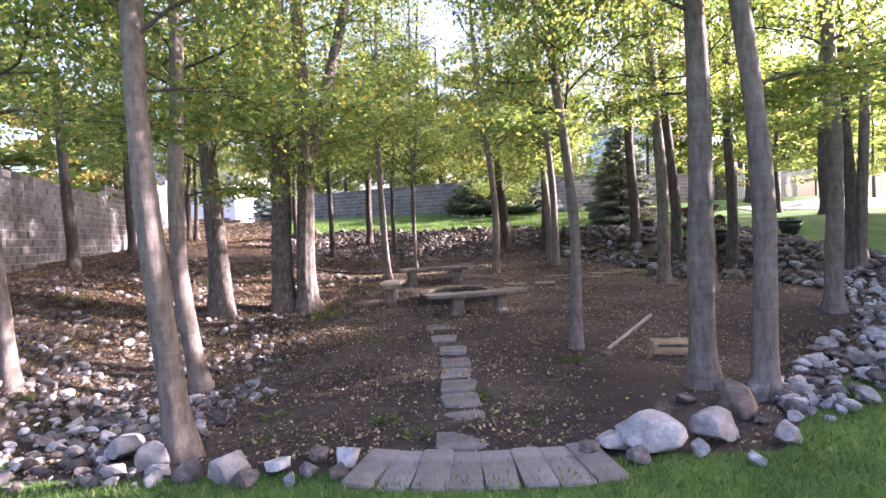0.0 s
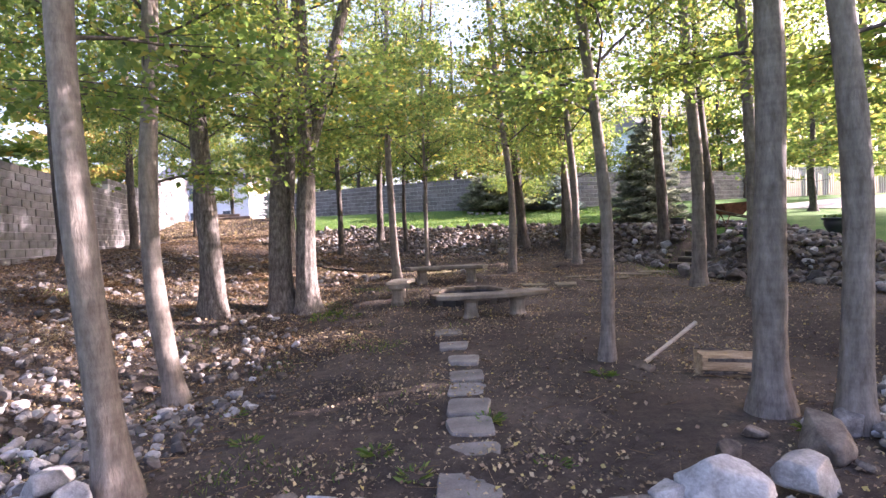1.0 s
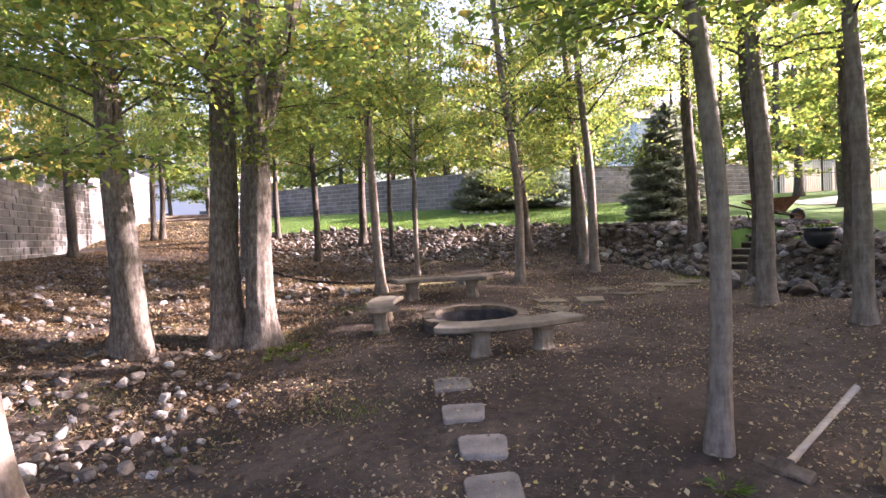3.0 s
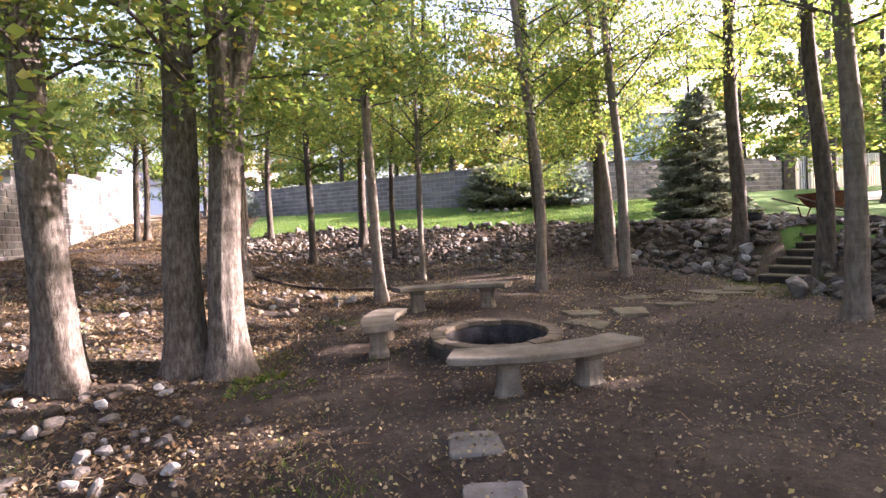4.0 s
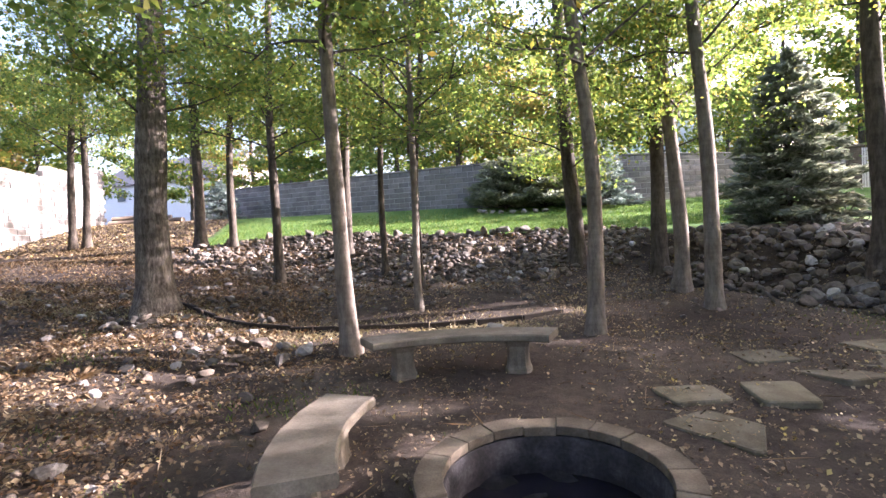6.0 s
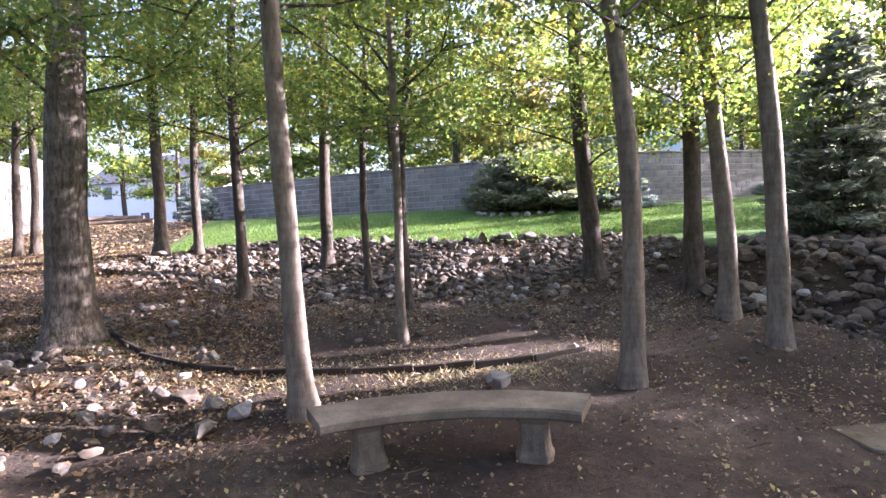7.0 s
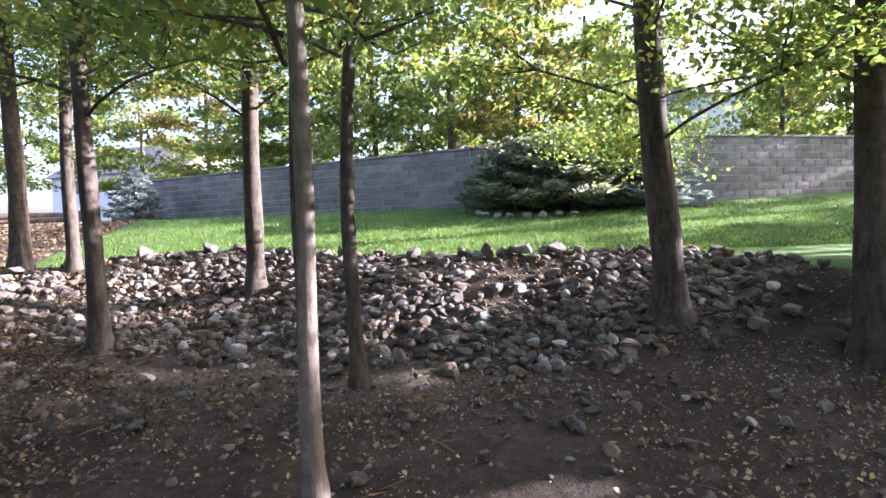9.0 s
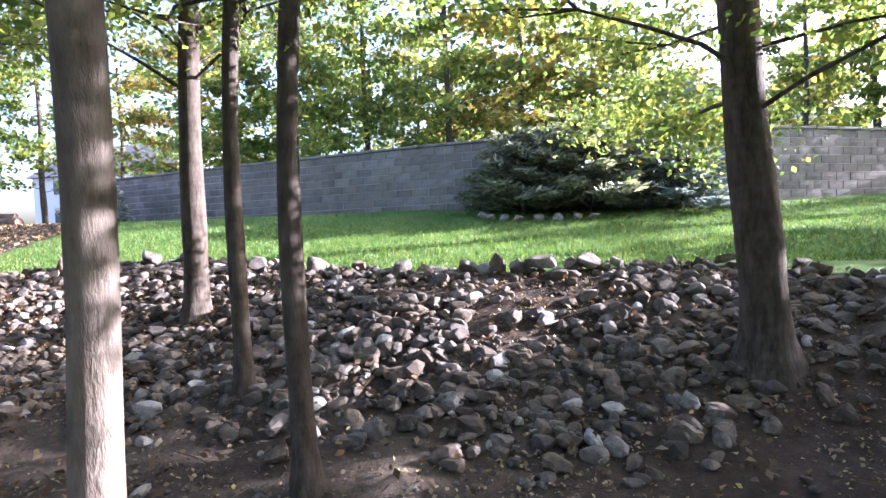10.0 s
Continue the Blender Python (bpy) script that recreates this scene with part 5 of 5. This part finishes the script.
# ---- block wall, fences and what lies beyond ----
WALL_LINE = [(-10.8, 31.5), (-5.0, 28.95), (0.5, 26.75), (3.4, 26.2), (6.3, 26.15), (10.4, 27.2), (15.0, 28.6)]


def along(line, step):
    """Points and headings at even steps on a smooth curve through line."""
    pts = []
    for i in range(len(line) - 1):
        q = [Vector(line[max(0, min(len(line) - 1, i + k))]) for k in (-1, 0, 1, 2)]
        for k in range(40):
            u = k / 40
            pts.append(0.5 * ((2 * q[1]) + (q[2] - q[0]) * u + (2 * q[0] - 5 * q[1] + 4 * q[2] - q[3]) * u * u + (3 * q[1] - q[0] - 3 * q[2] + q[3]) * u ** 3))
    pts.append(Vector(line[-1]))
    out, need = [], 0.0
    for a, b in zip(pts, pts[1:]):
        d = (b - a).length
        while need <= d:
            out.append((a.lerp(b, need / d), math.degrees(math.atan2(b.y - a.y, b.x - a.x))))
            need += step
        need -= d
    return out


# curved timber edging behind the benches, its faces' shade put into the colour
timber = thing("timber_edging", pose(0, 0, 0), "low curved timber edging boards half sunk in the soil, darkened as if shaded", "edging", kind="structure")
r = np.random.default_rng(66)
for k, (q, turn) in enumerate(along([(-4.3, 15.8), (-3.67, 15.24), (-3.1, 14.98), (-2.24, 14.79), (-1.31, 14.7), (-0.52, 14.7), (0.48, 14.83), (1.1, 15.0), (1.5, 15.14)], 0.62)):
    bm = bmesh.new()
    box_bm(bm, (0.615, 0.045, 0.2), Matrix(), 0.008)
    dx, dy = 0.3 * math.cos(math.radians(turn + 4)), 0.3 * math.sin(math.radians(turn + 4))
    low, high = ground_z(q.x - dx, q.y - dy), ground_z(q.x + dx, q.y + dy)
    base = max((low + high) / 2, ground_z(q.x, q.y), ground_z(q.x, q.y - 0.1))
    part("board", mesh_bm("board", bm, DARK_TIMBER), timber, m=pose(q.x, q.y, base - 0.025 + r.uniform(-0.008, 0.008), r.uniform(-3, 3), -math.degrees(math.atan2(high - low, 0.6)) + r.uniform(-0.6, 0.6), turn + 4))
    if k % 3 == 1:
        part("stake", mesh_of("stake", *tube([(0, 0, -0.15), (0, 0, 0.085)], [0.018, 0.016], 6), TIMBER), timber, m=pose(q.x, q.y - 0.06, ground_z(q.x, q.y), 4, 3, turn))

COURSE, ROWS, LONG, WALL_Z = 0.188, 9, 0.42, 2.36
wall = thing("block_wall", pose(0, 0, 0), "long curving garden wall of grey split-face concrete blocks", "wall", kind="structure")


def block_bm(length, seed):
    r = np.random.default_rng(seed)
    bm = bmesh.new()
    nx, nz = 3, 2
    face = [[bm.verts.new(((i / nx - 0.5) * length, -0.1 - (r.uniform(0.0, 0.012) if 0 < i < nx and 0 < k < nz else 0.0), (k / nz - 0.5) * (COURSE - 0.018))) for i in range(nx + 1)] for k in range(nz + 1)]
    back = [bm.verts.new((sx * length / 2, 0.09, sz * (COURSE - 0.018) / 2)) for sx, sz in ((-1, -1), (1, -1), (1, 1), (-1, 1))]
    for k in range(nz):
        for i in range(nx):
            bm.faces.new((face[k][i], face[k][i + 1], face[k + 1][i + 1], face[k + 1][i]))
    bm.faces.new([*face[0]][::-1] + [back[0], back[1]])
    bm.faces.new([*face[nz]] + [back[2], back[3]])
    bm.faces.new([face[k][0] for k in range(nz + 1)] + [back[3], back[0]])
    bm.faces.new([face[k][nx] for k in range(nz + 1)][::-1] + [back[1], back[2]])
    bm.faces.new(back)
    return bm


BLOCK_DATA = [mesh_bm("block", block_bm(LONG - 0.018, i), BLOCK) for i in range(5)]
rest_v, rest_f, lone = [], [], 0
r = np.random.default_rng(5)
core_v, core_f = [], []
line_pts = along(WALL_LINE, LONG / 2)
for c in range(ROWS):
    for j in range(c % 2, len(line_pts), 2):
        q, turn = line_pts[j]
        m = pose(q.x, q.y, WALL_Z + COURSE * (c + 0.5), 0, 0, turn + r.uniform(-0.5, 0.5)) @ pose(0, r.uniform(-0.006, 0.006), 0)
        if -2.7 < q.x < 7.4 and lone < 298:
            part("block", BLOCK_DATA[int(r.integers(5))], wall, m=m)
            lone += 1
        else:
            me = BLOCK_DATA[int(r.integers(5))]
            o = len(rest_v)
            rest_v += [m @ v.co for v in me.vertices]
            rest_f += [tuple(o + i for i in f.vertices) for f in me.polygons]
tagged(part("blocks", mesh_of("blocks", rest_v, rest_f, BLOCK, False), wall), kind="stuff")
for k, (q, turn) in enumerate(line_pts):
    n = Vector((-math.sin(radians(turn)), math.cos(radians(turn))))
    for off, z in ((-0.088, WALL_Z - 0.3), (-0.088, WALL_Z + ROWS * COURSE - 0.01), (0.1, WALL_Z + ROWS * COURSE - 0.01), (0.1, WALL_Z - 0.3)):
        core_v.append((q.x + n.x * off, q.y + n.y * off, z))
    if k:
        core_f += [(4 * k - 4 + j, 4 * k - 4 + (j + 1) % 4, 4 * k + (j + 1) % 4, 4 * k + j) for j in range(4)]
part("mortar", mesh_of("mortar", core_v, core_f, JOINT, False), wall, "pale mortar joints")
bm = bmesh.new()
box_bm(bm, (0.62, 0.26, 0.06), Matrix(), 0.01)
cap = mesh_bm("cap_stone", bm, BLOCK)
for q, turn in along(WALL_LINE, 0.635)[:-1]:
    part("cap_stone", cap, wall, m=pose(q.x, q.y, WALL_Z + ROWS * COURSE + 0.03, 0, 0, turn))
bm = bmesh.new()
box_bm(bm, (0.55, 0.55, 1.95), pose(0, 0, 0.975), 0.02)
box_bm(bm, (0.66, 0.66, 0.1), pose(0, 0, 2.0), 0.02)
thing("gate_pillar", pose(15.25, 28.7, 2.3), "grey-brown masonry pillar ending the block wall", "pillar", kind="structure", data=mesh_bm("gate_pillar", bm, ROCK_BROWN))

# the same masonry along the west side, stepped with the slope
side_wall = thing("block_wall", pose(0, 0, 0), "stepped garden wall of weathered grey blocks along the leafy bank", "wall", kind="structure")
side_pts = along([(-6.6, 2.0), (-9.45, 11.6), (-12.2, 20.6), (-14.3, 28.9)], LONG / 2)
r = np.random.default_rng(18)
rest_v, rest_f, core_v, core_f, lone = [], [], [], [], 0
side_top = [math.ceil((ground_z(q.x, q.y) + 1.95) / (2 * COURSE)) * 2 * COURSE for q, _ in side_pts]
for j, (q, turn) in enumerate(side_pts):
    low = math.floor((ground_z(q.x, q.y) - 0.15) / COURSE)
    for c in range(low, round(side_top[j] / COURSE)):
        if (c + j) % 2:
            continue
        m = pose(q.x, q.y, COURSE * (c + 0.5), 0, 0, turn + r.uniform(-0.6, 0.6)) @ pose(0, r.uniform(-0.008, 0.008), 0)
        me = BLOCK_DATA[int(r.integers(5))]
        if 6.5 < q.y < 15 and lone < 290:
            part("block", me, side_wall, m=m)
            lone += 1
        else:
            o = len(rest_v)
            rest_v += [m @ v.co for v in me.vertices]
            rest_f += [tuple(o + i for i in f.vertices) for f in me.polygons]
    n = Vector((-math.sin(radians(turn)), math.cos(radians(turn))))
    for off, z in ((-0.085, low * COURSE - 0.2), (-0.085, side_top[j] - 0.015), (0.085, side_top[j] - 0.015), (0.085, low * COURSE - 0.2)):
        core_v.append((q.x + n.x * off, q.y + n.y * off, z))
    if j:
        core_f += [(4 * j - 4 + i, 4 * j - 4 + (i + 1) % 4, 4 * j + (i + 1) % 4, 4 * j + i) for i in range(4)]
tagged(part("blocks", mesh_of("blocks", rest_v, rest_f, BLOCK, False), side_wall), kind="stuff")
part("mortar", mesh_of("mortar", core_v, core_f, JOINT, False), side_wall, "pale mortar joints")

# white picket fence and pillar posts beyond the pale drive
picket_fence = thing("picket_fence", pose(0, 0, 0), "white picket fence with thin dark posts", "fence", kind="structure")
bm = bmesh.new()
box_bm(bm, (0.09, 0.02, 1.65), pose(0, 0, 0.825), 0.004)
picket = mesh_bm("picket", bm, PICKET)
bm = bmesh.new()
box_bm(bm, (0.06, 0.06, 1.85), pose(0, -0.05, 0.92), 0.004)
iron_post = mesh_bm("post", bm, IRON)
for j, (q, turn) in enumerate(along([(15.7, 28.8), (22.0, 29.8), (31.0, 30.0)], 0.125)):
    m = pose(q.x, q.y, ground_z(q.x, q.y) - 0.03, 0, 0, turn)
    part("picket", picket, picket_fence, m=m)
    if j % 20 == 5:
        part("post", iron_post, picket_fence, m=m)
rails = [(q.x, q.y + 0.04, ground_z(q.x, q.y) + 1.3) for q, _ in along([(15.7, 28.8), (22.0, 29.8), (31.0, 30.0)], 1.0)]
part("rail", mesh_of("rail", *tube(rails, [0.03] * len(rails), 6), PICKET), picket_fence)

# pale drive curving over the far lawn
drive_v, drive_f = [], []
for k in range(25):
    u = k / 24
    x, y = 13.2 + 26 * u, 22.9 + 2.6 * u - 3.2 * u * u
    half = 0.5 + 1.9 * min(1, u * 5)
    for s in (-1, 1):
        yy = y + s * half
        drive_v.append((x, yy, ground_z(x, yy) + 0.03))
    if k:
        drive_f.append((2 * k - 2, 2 * k, 2 * k + 1, 2 * k - 1))
drive = thing("drive", pose(0, 0, 0), "pale concrete drive on the far lawn", "drive", kind="structure", data=mesh_of("drive", drive_v, drive_f, JOINT))


def house(x, y, turn, w, d, h, wall_mat, label):
    t = thing("house", pose(x, y, 2.5, 0, 0, turn), label, "house")
    bm = bmesh.new()
    box_bm(bm, (w, d, h), pose(0, 0, h / 2), 0.02)
    part("wall", mesh_bm("wall", bm, wall_mat), t)
    bm = bmesh.new()
    hw, hd, top = w / 2 + 0.4, d / 2 + 0.4, h + d * 0.33
    v = [bm.verts.new(c) for c in ((-hw, -hd, h - 0.1), (hw, -hd, h - 0.1), (hw, 0, top), (-hw, 0, top), (-hw, hd, h - 0.1), (hw, hd, h - 0.1))]
    for f in ((0, 1, 2, 3), (3, 2, 5, 4), (0, 3, 4), (1, 5, 2), (0, 4, 5, 1)):
        bm.faces.new([v[i] for i in f])
    part("roof", mesh_bm("roof", bm, ROOF), t)
    for sx in (-0.3, 0.0, 0.3):
        for z in (1.2, 3.8):
            if z < h - 1:
                bm = bmesh.new()
                box_bm(bm, (1.1, 0.08, 1.3), pose(sx * w, -d / 2 - 0.03, z + 0.6), 0.01)
                win = part("window", mesh_bm("window", bm, WHITE_PAINT), t)
                bm = bmesh.new()
                box_bm(bm, (0.95, 0.04, 1.15), pose(sx * w, -d / 2 - 0.07, z + 0.6))
                part("pane", mesh_bm("pane", bm, GLASS), win)


house(21.5, 55, 8, 9, 8, 8.4, SIDING, "pale blue two-storey house glimpsed beyond the wall")
house(-27, 62, -15, 14, 9, 5.4, WHITE_PAINT, "white house far behind the wall")
house(45, 44, 40, 14, 9, 4.5, WHITE_PAINT, "white house far beyond the drive")

# stacked logs near the end of the side wall
for i, (x, y, z, turn) in enumerate([(-12.4, 28.2, 0.1, 8), (-12.3, 28.5, 0.1, 5), (-12.35, 28.35, 0.27, 7), (-11.2, 27.6, 0.09, -20)]):
    thing("log", pose(x, y, ground_z(x, y) + z, 0, 0, turn), "dark log lying near the end of the wall", "log", "logs by the wall", data=mesh_of("log", *tube([(-1.1, 0, 0), (0, 0, 0.01), (1.1, 0, 0)], [0.1, 0.105, 0.095], 12, 0.05, i), TIMBER))
